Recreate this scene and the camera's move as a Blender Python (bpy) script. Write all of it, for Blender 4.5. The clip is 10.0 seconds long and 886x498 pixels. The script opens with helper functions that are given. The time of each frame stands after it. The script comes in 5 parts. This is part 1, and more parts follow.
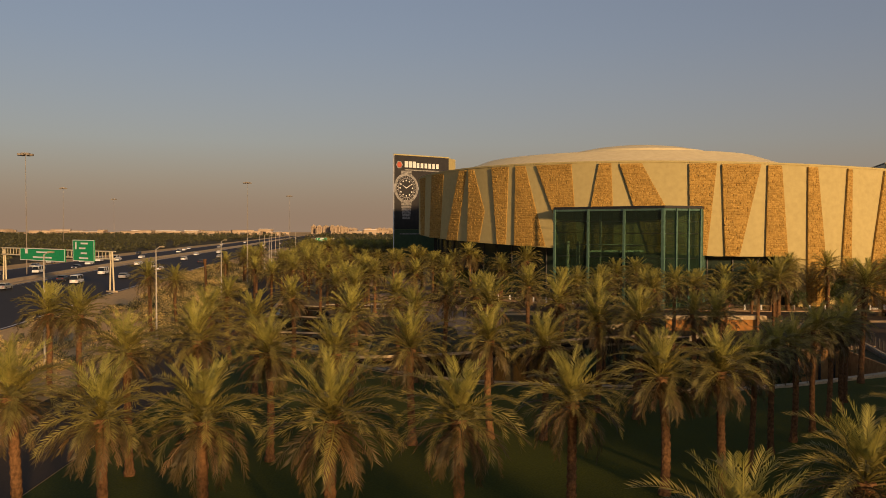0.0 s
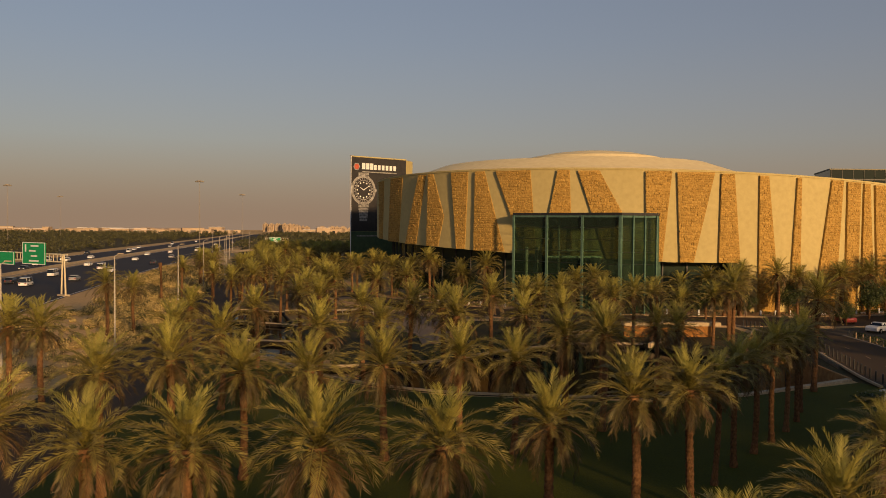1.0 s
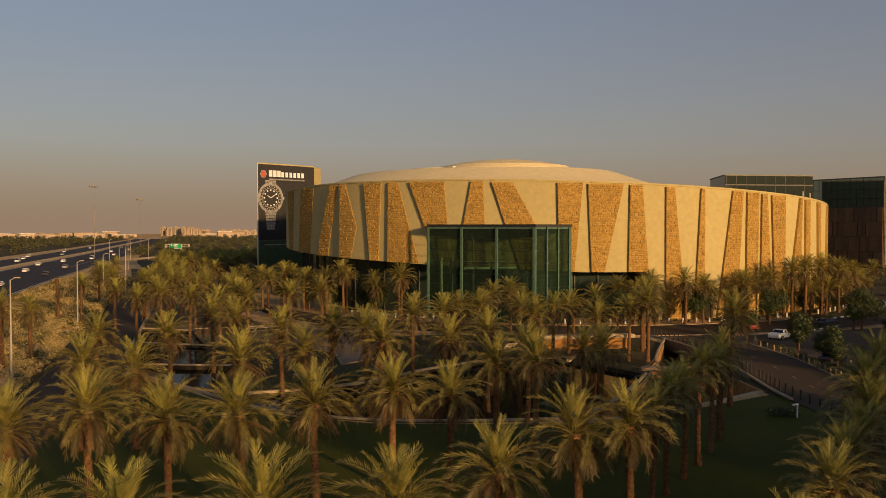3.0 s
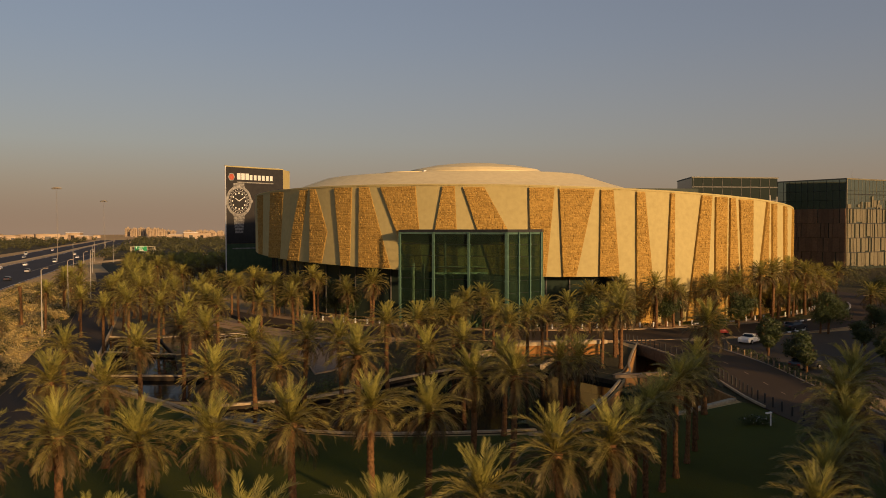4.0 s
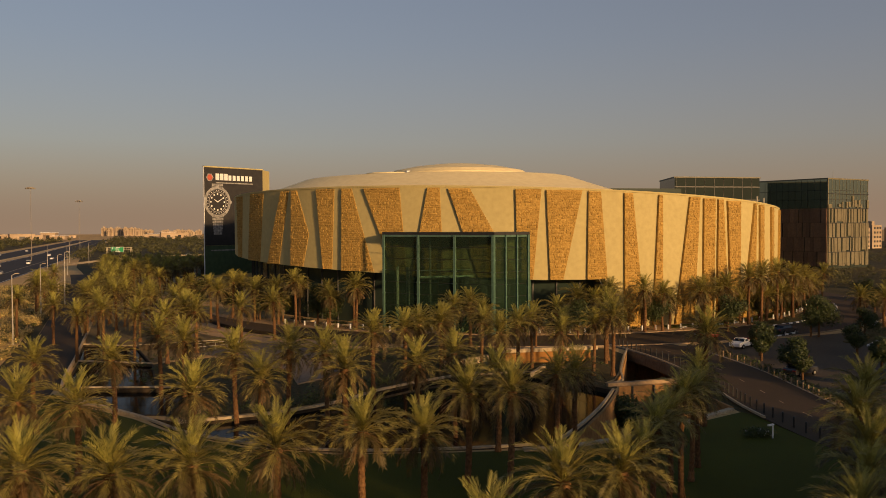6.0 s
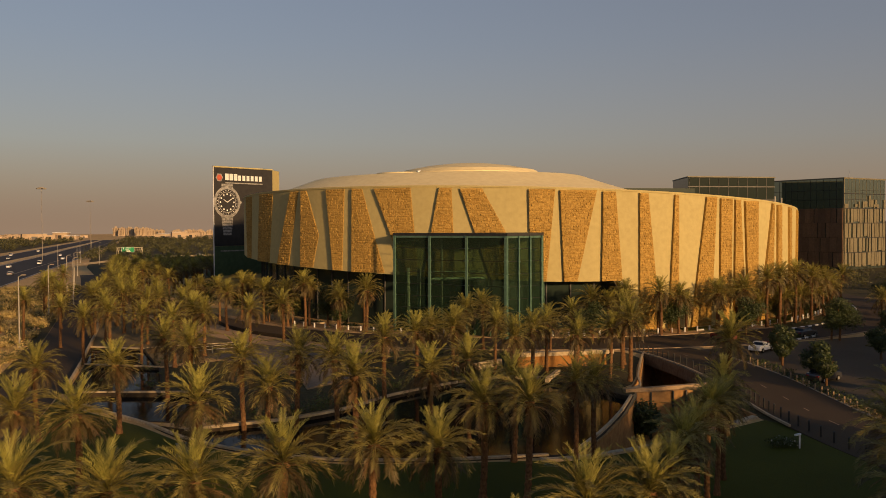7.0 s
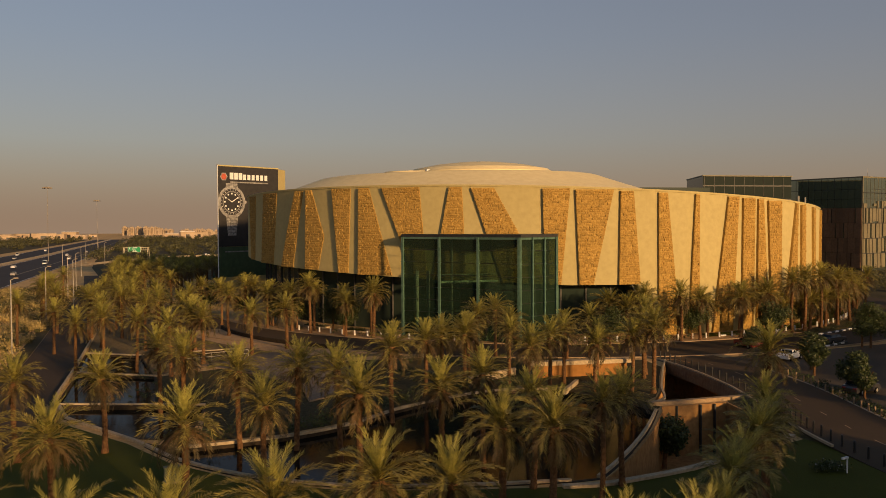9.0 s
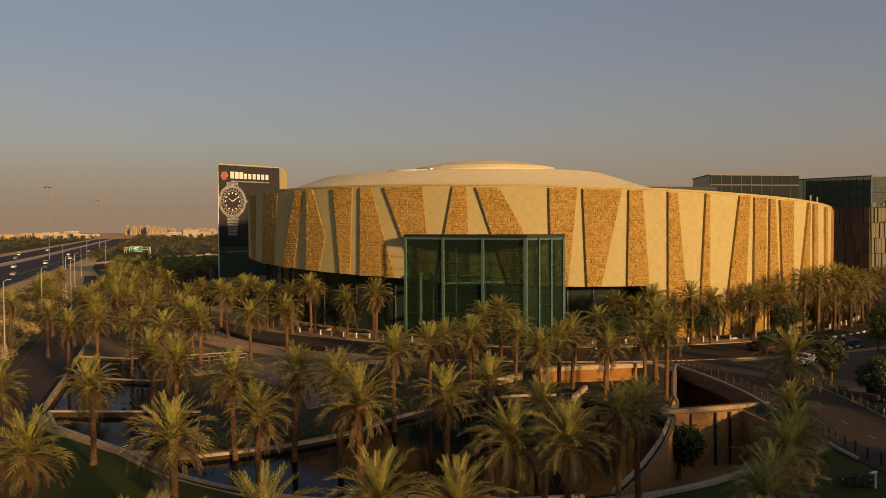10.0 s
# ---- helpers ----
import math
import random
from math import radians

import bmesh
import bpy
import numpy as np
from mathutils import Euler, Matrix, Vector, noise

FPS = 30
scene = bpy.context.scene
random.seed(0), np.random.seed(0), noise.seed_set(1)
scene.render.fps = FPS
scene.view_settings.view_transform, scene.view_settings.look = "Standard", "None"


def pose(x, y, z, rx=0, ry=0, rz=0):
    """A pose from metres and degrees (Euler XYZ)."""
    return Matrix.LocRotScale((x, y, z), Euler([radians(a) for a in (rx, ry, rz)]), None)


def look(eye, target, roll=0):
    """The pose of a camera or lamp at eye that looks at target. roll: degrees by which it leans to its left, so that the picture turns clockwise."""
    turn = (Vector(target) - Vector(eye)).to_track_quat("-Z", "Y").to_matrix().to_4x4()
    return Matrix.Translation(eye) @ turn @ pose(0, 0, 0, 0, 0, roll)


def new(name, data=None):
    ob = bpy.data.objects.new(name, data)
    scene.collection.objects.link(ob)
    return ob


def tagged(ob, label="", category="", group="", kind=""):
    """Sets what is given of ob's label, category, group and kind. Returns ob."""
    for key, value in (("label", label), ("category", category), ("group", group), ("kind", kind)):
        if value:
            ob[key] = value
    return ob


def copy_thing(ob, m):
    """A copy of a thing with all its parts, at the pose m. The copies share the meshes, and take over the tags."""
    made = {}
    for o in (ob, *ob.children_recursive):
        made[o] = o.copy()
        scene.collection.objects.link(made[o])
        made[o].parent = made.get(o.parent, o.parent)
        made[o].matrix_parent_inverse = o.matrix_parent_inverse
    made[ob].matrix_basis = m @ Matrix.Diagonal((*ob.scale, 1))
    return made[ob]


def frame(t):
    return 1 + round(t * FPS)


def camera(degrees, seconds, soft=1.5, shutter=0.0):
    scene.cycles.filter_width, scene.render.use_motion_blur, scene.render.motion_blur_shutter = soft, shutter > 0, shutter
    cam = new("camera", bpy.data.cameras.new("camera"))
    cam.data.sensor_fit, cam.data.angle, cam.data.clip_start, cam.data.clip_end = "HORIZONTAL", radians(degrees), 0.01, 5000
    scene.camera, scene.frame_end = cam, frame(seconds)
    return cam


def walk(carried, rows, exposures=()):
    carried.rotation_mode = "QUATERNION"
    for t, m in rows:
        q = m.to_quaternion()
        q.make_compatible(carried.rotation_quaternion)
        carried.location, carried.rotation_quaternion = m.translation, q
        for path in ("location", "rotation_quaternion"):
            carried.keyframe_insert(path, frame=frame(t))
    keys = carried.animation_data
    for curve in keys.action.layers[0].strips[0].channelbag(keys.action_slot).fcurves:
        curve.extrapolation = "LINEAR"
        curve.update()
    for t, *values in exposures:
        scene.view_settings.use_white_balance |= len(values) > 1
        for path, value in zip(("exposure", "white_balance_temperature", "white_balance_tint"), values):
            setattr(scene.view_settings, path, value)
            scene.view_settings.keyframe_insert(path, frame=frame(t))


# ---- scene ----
cam = camera(56.0, 10.0, soft=0.5)
# seconds, x, y, z, yaw, pitch, roll
PATH = [
    (0, 0.00, 0.00, 13.80, 0.000, -1.619, 0.139),
    (0.5, -0.64, -0.23, 14.37, -1.660, -1.665, 0.339),
    (1, -1.26, -0.43, 14.97, -3.230, -1.704, 0.469),
    (1.5, -1.78, -0.28, 15.49, -4.910, -1.701, 0.407),
    (2, -2.22, 0.25, 15.91, -6.807, -1.642, 0.223),
    (2.5, -2.55, 0.72, 16.39, -8.445, -1.618, 0.100),
    (4, -3.37, 1.74, 17.88, -11.943, -1.621, -0.149),
    (4.5, -3.56, 2.22, 18.21, -13.056, -1.666, -0.152),
    (5, -3.72, 2.86, 18.42, -13.866, -1.673, -0.136),
    (5.5, -3.68, 3.91, 18.47, -13.673, -1.691, -0.195),
    (7, -3.32, 7.49, 18.67, -12.646, -1.716, -0.273),
    (7.5, -3.10, 8.81, 18.73, -12.404, -1.718, -0.243),
    (8, -2.84, 10.30, 18.77, -12.361, -1.725, -0.262),
    (8.5, -2.58, 11.84, 18.83, -12.266, -1.752, -0.256),
    (9, -2.32, 13.30, 18.92, -12.068, -1.760, -0.267),
    (9.5, -2.06, 14.90, 18.99, -11.958, -1.771, -0.251),
    (10, -1.79, 16.59, 19.03, -11.871, -1.806, -0.261),]
walk(cam, [(t, pose(x, y, z, 90 + p, 0, w) @ pose(0, 0, 0, 0, 0, r)) for t, x, y, z, w, p, r in PATH], [(0.0, 0.0, 6780, 19), (1.5, 0.0, 6860, 19), (10.0, 0.0, 6880, 19)])

# ---- light ----
SUN_AZ, SUN_EL = radians(25), radians(10.5)      # low evening sun behind the camera, to its right
to_sun = Vector((math.sin(SUN_AZ) * math.cos(SUN_EL), -math.cos(SUN_AZ) * math.cos(SUN_EL), math.sin(SUN_EL)))
world = bpy.data.worlds.new("dusty_evening_sky")
scene.world = world
world.use_nodes = True
wn = world.node_tree.nodes
sky = wn.new("ShaderNodeTexSky")
sky.sky_type, sky.sun_disc = "NISHITA", False
sky.sun_elevation, sky.sun_rotation = SUN_EL, math.atan2(to_sun.x, to_sun.y)
sky.air_density, sky.dust_density, sky.ozone_density = 1.0, 1.5, 2.0
wn["Background"].inputs["Strength"].default_value = 0.106
world.node_tree.links.new(sky.outputs["Color"], wn["Background"].inputs["Color"])
sun = new("sun", bpy.data.lights.new("sun", "SUN"))
sun.data.energy, sun.data.angle, sun.data.color = 4.5, radians(3.0), (1.0, 0.66, 0.30)
sun.matrix_world = look(to_sun * 300, (0, 0, 0))


# ---- materials ----
def material(name, low, high, rough=0.85, scale=1.0, bump=0.3, metal=0.0, coat=0.0, per_object=0.0, stain=0.25, stain_scale=0.15, emit=0.0, detail=6.0, island=False):
    """Two-scale colour: fine grain between low and high, broad stains over it, relief from the grain."""
    m = bpy.data.materials.new(name)
    m.use_nodes = True
    n, l = m.node_tree.nodes, m.node_tree.links
    b = n["Principled BSDF"]
    co = n.new("ShaderNodeTexCoord")
    fine = n.new("ShaderNodeTexNoise")
    fine.inputs["Scale"].default_value, fine.inputs["Detail"].default_value = scale, detail
    l.new(co.outputs["Object"], fine.inputs["Vector"])
    ramp = n.new("ShaderNodeValToRGB")
    ramp.color_ramp.elements[0].position, ramp.color_ramp.elements[1].position = 0.3, 0.72
    ramp.color_ramp.elements[0].color, ramp.color_ramp.elements[1].color = (*low, 1), (*high, 1)
    l.new(fine.outputs["Fac"], ramp.inputs["Fac"])
    broad = n.new("ShaderNodeTexNoise")
    broad.inputs["Scale"].default_value, broad.inputs["Detail"].default_value = stain_scale, 4
    l.new(co.outputs["Object"], broad.inputs["Vector"])
    span = n.new("ShaderNodeMapRange")
    span.inputs["To Min"].default_value, span.inputs["To Max"].default_value = 1 - stain, 1 + stain
    l.new(broad.outputs["Fac"], span.inputs["Value"])
    last = span.outputs["Result"]
    if per_object or island:
        if island:
            info = n.new("ShaderNodeNewGeometry").outputs["Random Per Island"]
        else:
            info = n.new("ShaderNodeObjectInfo").outputs["Random"]
        vary = n.new("ShaderNodeMapRange")
        vary.inputs["To Min"].default_value, vary.inputs["To Max"].default_value = 1 - per_object, 1 + per_object
        l.new(info, vary.inputs["Value"])
        both = n.new("ShaderNodeMath")
        both.operation = "MULTIPLY"
        l.new(last, both.inputs[0])
        l.new(vary.outputs["Result"], both.inputs[1])
        last = both.outputs[0]
    mix = n.new("ShaderNodeVectorMath")
    mix.operation = "SCALE"
    l.new(ramp.outputs["Color"], mix.inputs[0])
    l.new(last, mix.inputs["Scale"])
    l.new(mix.outputs["Vector"], b.inputs["Base Color"])
    b.inputs["Roughness"].default_value, b.inputs["Metallic"].default_value = rough, metal
    b.inputs["Coat Weight"].default_value = coat
    b.inputs["Specular IOR Level"].default_value = 0.15 if rough > 0.7 else 0.5
    if bump:
        bp = n.new("ShaderNodeBump")
        bp.inputs["Strength"].default_value = bump
        bp.inputs["Distance"].default_value = 0.3 / max(scale, 0.1)
        l.new(fine.outputs["Fac"], bp.inputs["Height"])
        l.new(bp.outputs["Normal"], b.inputs["Normal"])
    if emit:
        l.new(ramp.outputs["Color"], b.inputs["Emission Color"])
        b.inputs["Emission Strength"].default_value = emit
    return m


def leaf_material(name, low, high, spread=0.35, through_light=0.3, island=False):
    m = material(name, low, high, 0.55, 3.0, 0.0, per_object=spread, stain=0.3, stain_scale=0.6, island=island)
    n, l = m.node_tree.nodes, m.node_tree.links
    b, out = n["Principled BSDF"], n["Material Output"]
    back, both = n.new("ShaderNodeBsdfTranslucent"), n.new("ShaderNodeMixShader")
    l.new(b.inputs["Base Color"].links[0].from_socket, back.inputs["Color"])
    both.inputs[0].default_value = through_light
    l.new(b.outputs[0], both.inputs[1])
    l.new(back.outputs[0], both.inputs[2])
    l.new(both.outputs[0], out.inputs["Surface"])
    return m


def glass_material(name, colour, rough=0.03, clear=0.5, gloss=0.5):
    """Tinted glazing: part mirror, part clear, as building glass by day."""
    m = bpy.data.materials.new(name)
    m.use_nodes = True
    n, l = m.node_tree.nodes, m.node_tree.links
    b = n["Principled BSDF"]
    b.inputs["Base Color"].default_value = (*colour, 1)
    b.inputs["Roughness"].default_value = rough
    b.inputs["Specular IOR Level"].default_value = gloss
    see, mix = n.new("ShaderNodeBsdfTransparent"), n.new("ShaderNodeMixShader")
    see.inputs["Color"].default_value = (*[min(1, 0.20 + 5 * c) for c in colour], 1)
    mix.inputs[0].default_value = clear
    l.new(b.outputs[0], mix.inputs[1])
    l.new(see.outputs[0], mix.inputs[2])
    l.new(mix.outputs[0], n["Material Output"].inputs["Surface"])
    return m


SOIL = material("sandy_soil", (0.45, 0.28, 0.11), (0.62, 0.41, 0.18), 0.95, 1.6, 0.5, stain=0.35, stain_scale=0.05)
LAWN = material("mown_grass", (0.040, 0.047, 0.003), (0.084, 0.088, 0.006), 0.9, 9.0, 0.9, stain=0.35, stain_scale=0.12)
ASPHALT = material("worn_asphalt", (0.054, 0.036, 0.020), (0.094, 0.064, 0.037), 0.85, 14.0, 0.3, stain=0.25, stain_scale=0.08)
VERGE = material("dull_verge_grass", (0.060, 0.050, 0.016), (0.135, 0.105, 0.038), 0.95, 4.0, 0.7, stain=0.4, stain_scale=0.25)
HIGHWAY = material("highway_asphalt", (0.036, 0.030, 0.027), (0.058, 0.050, 0.044), 0.8, 4.0, 0.2, stain=0.25, stain_scale=0.03)
PAVING = material("tan_paving", (0.27, 0.185, 0.105), (0.40, 0.285, 0.17), 0.85, 3.0, 0.3, stain=0.25, stain_scale=0.2)
# lighter copy of the tan paving: sun on path and forecourt as colour
SUNPAVING = material("sunlit_tan_pavers", (0.40, 0.25, 0.125), (0.55, 0.365, 0.19), 0.85, 3.0, 0.3, stain=0.25, stain_scale=0.2)
CONCRETE = material("pale_concrete", (0.30, 0.235, 0.155), (0.47, 0.38, 0.26), 0.85, 4.0, 0.3, stain=0.3, stain_scale=0.4)
BASINWALL = material("ochre_render", (0.28, 0.145, 0.05), (0.42, 0.23, 0.085), 0.9, 2.0, 0.3, stain=0.35, stain_scale=0.3)
TERRACOTTA = material("terracotta_render", (0.26, 0.118, 0.032), (0.36, 0.17, 0.05), 0.9, 1.5, 0.2, stain=0.2, stain_scale=0.4)
COPING = material("cream_coping", (0.36, 0.275, 0.17), (0.54, 0.425, 0.27), 0.85, 4.0, 0.3, stain=0.3, stain_scale=0.4)
WHITE = material("white_paint", (0.68, 0.66, 0.62), (0.82, 0.80, 0.76), 0.6, 3.0, 0.1, stain=0.12)
RENDER = material("cream_render", (0.44, 0.355, 0.155), (0.50, 0.41, 0.185), 0.9, 1.2, 0.10, stain=0.07, stain_scale=0.12)
STONE = material("rough_golden_stone", (0.285, 0.170, 0.042), (0.455, 0.285, 0.08), 0.92, 3.4, 1.0, stain=0.16, stain_scale=0.3, per_object=0.16, island=True)
ROOF = material("pale_roof_membrane", (0.72, 0.58, 0.31), (0.80, 0.66, 0.37), 0.8, 0.8, 0.08, stain=0.08, stain_scale=0.06)
# near-black for black parts; also the shade of soffit and inner hall as colour
DARK = material("black_and_recess_shade", (0.012, 0.012, 0.012), (0.03, 0.028, 0.026), 0.5, 2.0, 0.1)
STEEL = material("galvanised_steel", (0.36, 0.35, 0.33), (0.50, 0.48, 0.45), 0.45, 5.0, 0.1, metal=0.7)
POLE = material("painted_pole", (0.30, 0.27, 0.22), (0.42, 0.38, 0.31), 0.55, 4.0, 0.1)
# grey-brown masts: the haze in front of them is put into the colour
MASTHAZE = material("hazed_mast", (0.20, 0.165, 0.125), (0.28, 0.235, 0.18), 0.7, 3.0, 0.1)
GANTRY = material("cream_painted_steel", (0.50, 0.43, 0.28), (0.62, 0.54, 0.36), 0.55, 3.0, 0.1)
GREENGLASS = glass_material("green_glazing", (0.030, 0.056, 0.038), 0.03, 0.70, 0.6)
DARKGLASS = glass_material("dark_glazing", (0.028, 0.042, 0.034), 0.10, 0.0, 0.32)
GLASSFIN = material("green_glass_fin", (0.055, 0.115, 0.085), (0.10, 0.18, 0.135), 0.2, 2.0, 0.0, stain=0.2)
MULLION = material("pale_aluminium", (0.30, 0.37, 0.32), (0.42, 0.50, 0.43), 0.4, 3.0, 0.05, metal=0.5)
BARK = material("palm_bark", (0.09, 0.045, 0.02), (0.22, 0.115, 0.05), 0.95, 6.0, 0.9, per_object=0.2)
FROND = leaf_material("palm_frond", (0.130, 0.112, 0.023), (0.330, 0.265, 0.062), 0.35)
# beside age, these two colours hold the sunlit crown top and shaded lower fronds
YOUNGLIT = leaf_material("young_lit_frond", (0.21, 0.196, 0.036), (0.45, 0.395, 0.09), 0.3, 0.4)
OLDSHADED = leaf_material("old_shaded_frond", (0.060, 0.044, 0.012), (0.15, 0.105, 0.03), 0.35, 0.2)
CROWN = leaf_material("palm_crown", (0.132, 0.114, 0.023), (0.340, 0.272, 0.063), 0.40, island=True)
DRY = leaf_material("dry_frond", (0.11, 0.064, 0.022), (0.24, 0.14, 0.052), 0.3)
LEAF = leaf_material("tree_leaf", (0.030, 0.046, 0.010), (0.085, 0.105, 0.026), 0.45, island=True)
SHRUB = leaf_material("dry_shrub_leaf", (0.38, 0.28, 0.09), (0.66, 0.50, 0.20), 0.5, island=True)
SCRUB = leaf_material("olive_scrub_leaf", (0.06, 0.06, 0.018), (0.16, 0.145, 0.045), 0.5, island=True)
# lightened green: distance haze over the woods is put into the leaf colour
WOODS = leaf_material("hazed_woodland", (0.055, 0.056, 0.018), (0.125, 0.115, 0.042), 0.4, island=True)
WATER = glass_material("pond_water", (0.012, 0.015, 0.014), 0.08, 0.45, 0.03)
wt = WATER.node_tree
wt.nodes["Principled BSDF"].inputs["IOR"].default_value = 1.33
wt.nodes["Principled BSDF"].inputs["Specular IOR Level"].default_value = 0.18
ripple, wave = wt.nodes.new("ShaderNodeTexNoise"), wt.nodes.new("ShaderNodeBump")
ripple.inputs["Scale"].default_value, ripple.inputs["Detail"].default_value = 2.2, 3
wave.inputs["Strength"].default_value, wave.inputs["Distance"].default_value = 0.3, 0.05
wt.links.new(ripple.outputs["Fac"], wave.inputs["Height"])
wt.links.new(wave.outputs["Normal"], wt.nodes["Principled BSDF"].inputs["Normal"])
TYRE = material("tyre_rubber", (0.012, 0.012, 0.012), (0.03, 0.03, 0.03), 0.9, 8.0, 0.2)
CARGLASS = glass_material("car_window", (0.01, 0.013, 0.015), 0.05, 0.0)
CARWHITE = material("white_car_paint", (0.70, 0.70, 0.68), (0.80, 0.79, 0.77), 0.3, 1.0, 0.0, coat=0.6, stain=0.06)
CARDARK = material("dark_car_paint", (0.02, 0.02, 0.025), (0.05, 0.05, 0.055), 0.3, 1.0, 0.0, coat=0.6, stain=0.1)
CARSILVER = material("silver_car_paint", (0.38, 0.37, 0.35), (0.50, 0.49, 0.46), 0.3, 1.0, 0.0, metal=0.4, coat=0.6, stain=0.1)
CARRED = material("red_paint", (0.24, 0.02, 0.014), (0.32, 0.03, 0.02), 0.35, 1.0, 0.0, coat=0.5, stain=0.1)
SIGNGREEN = material("green_sign_face", (0.0, 0.24, 0.085), (0.0, 0.32, 0.115), 0.5, 2.0, 0.0, stain=0.1)
POSTER = material("black_poster", (0.014, 0.012, 0.011), (0.028, 0.024, 0.021), 0.6, 0.8, 0.0, stain=0.2)
POSTERGREEN = material("dark_green_poster", (0.035, 0.070, 0.030), (0.060, 0.105, 0.045), 0.6, 0.8, 0.0)
SILVERPRINT = material("silver_print", (0.12, 0.115, 0.105), (0.38, 0.36, 0.33), 0.6, 1.6, 0.0, stain=0.3, stain_scale=0.5)
BADGE = material("red_badge_print", (0.42, 0.06, 0.03), (0.55, 0.12, 0.05), 0.6, 1.0, 0.0)
FIN = material("bronze_fin", (0.125, 0.105, 0.06), (0.195, 0.165, 0.095), 0.6, 2.0, 0.1)
LINKGLASS = glass_material("dull_dark_glazing", (0.020, 0.028, 0.024), 0.03, 0.0, 0.10)
OFFICEGLASS = glass_material("office_glazing", (0.22, 0.27, 0.23), 0.05, 0.0, 0.5)
OFFICEGLASS.node_tree.nodes["Principled BSDF"].inputs["Metallic"].default_value = 0.85
LOUVRE = material("brown_louvre", (0.15, 0.075, 0.036), (0.23, 0.12, 0.058), 0.6, 1.5, 0.1, per_object=0.25)
# far windows in mid-brown: the haze's low contrast is put into the colour
FARWINDOW = material("hazed_far_windows", (0.12, 0.09, 0.06), (0.18, 0.135, 0.09), 0.8, 0.1, 0.0)
CITY = material("far_masonry", (0.24, 0.18, 0.12), (0.38, 0.29, 0.20), 0.9, 0.03, 0.0, per_object=0.35, island=True, stain=0.2, stain_scale=0.01)


# ---- mesh helpers ----
def mesh_of(name, bm, mat, smooth=False):
    me = bpy.data.meshes.new(name)
    bmesh.ops.recalc_face_normals(bm, faces=bm.faces[:])
    bm.to_mesh(me)
    bm.free()
    me.materials.append(mat)
    if smooth:
        for p in me.polygons:
            p.use_smooth = True
    return me


def raw_mesh(name, verts, faces, mat):
    me = bpy.data.meshes.new(name)
    me.from_pydata(verts, [], faces)
    me.materials.append(mat)
    return me


def part(name, bm, mat, parent=None, label="", smooth=False):
    """One mesh object, under a thing or a part. bm may be a finished mesh."""
    me = mesh_of(name, bm, mat, smooth) if isinstance(bm, bmesh.types.BMesh) else bm
    ob = new(name, me)
    ob.parent = parent
    return tagged(ob, label)


def thing(name, label, category, m=None, group="", kind=""):
    ob = new(name)
    ob.empty_display_size = 0.2
    ob.matrix_world = m or Matrix()
    return tagged(ob, label, category, group, kind)


def box(bm, x0, y0, z0, x1, y1, z1, bevel=0.0):
    r = bmesh.ops.create_cube(bm, size=1.0, matrix=Matrix.Translation(((x0 + x1) / 2, (y0 + y1) / 2, (z0 + z1) / 2)) @ Matrix.Diagonal((x1 - x0, y1 - y0, z1 - z0, 1)))
    if bevel:
        es = list({e for v in r["verts"] for e in v.link_edges})
        bmesh.ops.bevel(bm, geom=es, offset=bevel, segments=1, affect="EDGES")
    return bm


def tube(bm, a, b, r0, r1=None, sides=8):
    a, b = Vector(a), Vector(b)
    d = b - a
    m = Matrix.Translation((a + b) / 2) @ d.to_track_quat("Z", "Y").to_matrix().to_4x4()
    bmesh.ops.create_cone(bm, cap_ends=True, segments=sides, radius1=r0, radius2=r0 if r1 is None else r1, depth=d.length, matrix=m)
    return bm


def ribbon(line, half0, half1, z, thick=0.0):
    """A strip along a line of (x, y): from half0 to half1 metres to the right of it."""
    bm = bmesh.new()
    pts = [Vector((p[0], p[1])) for p in line]
    rows = []
    for i, p in enumerate(pts):
        d = (pts[min(i + 1, len(pts) - 1)] - pts[max(i - 1, 0)]).normalized()
        n = Vector((d.y, -d.x))
        zz = z if not callable(z) else z(p)
        rows.append([(*(p + n * half0), zz), (*(p + n * half1), zz)])
    top = [[bm.verts.new(v) for v in r] for r in rows]
    for a, b in zip(top, top[1:]):
        bm.faces.new((a[0], a[1], b[1], b[0]))
    if thick:
        low = [[bm.verts.new((v[0], v[1], v[2] - thick)) for v in r] for r in rows]
        for i in range(len(rows) - 1):
            for s in (0, 1):
                bm.faces.new((top[i][s], top[i + 1][s], low[i + 1][s], low[i][s]))
        for i in (0, -1):
            bm.faces.new((top[i][0], top[i][1], low[i][1], low[i][0]))
    return bm


def smooth_line(pts, n=8):
    """Points of a smooth curve through the given ones."""
    out = []
    for i in range(len(pts) - 1):
        p = [Vector(pts[max(0, min(len(pts) - 1, k))]) for k in (i - 1, i, i + 1, i + 2)]
        for j in range(n):
            t = j / n
            out.append(tuple(0.5 * ((2 * p[1]) + (p[2] - p[0]) * t + (2 * p[0] - 5 * p[1] + 4 * p[2] - p[3]) * t * t + (3 * p[1] - p[0] - 3 * p[2] + p[3]) * t ** 3)))
    return out + [tuple(pts[-1])]


def flat(outline, z):
    bm = bmesh.new()
    bm.faces.new([bm.verts.new((p[0], p[1], z)) for p in outline])
    bmesh.ops.triangulate(bm, faces=bm.faces[:])
    return bm


def prism(corner, d0, l0, d1, l1, z0, z1):
    bm = bmesh.new()
    c = [corner, corner + d0 * l0, corner + d0 * l0 + d1 * l1, corner + d1 * l1]
    lo, hi = [bm.verts.new((p.x, p.y, z0)) for p in c], [bm.verts.new((p.x, p.y, z1)) for p in c]
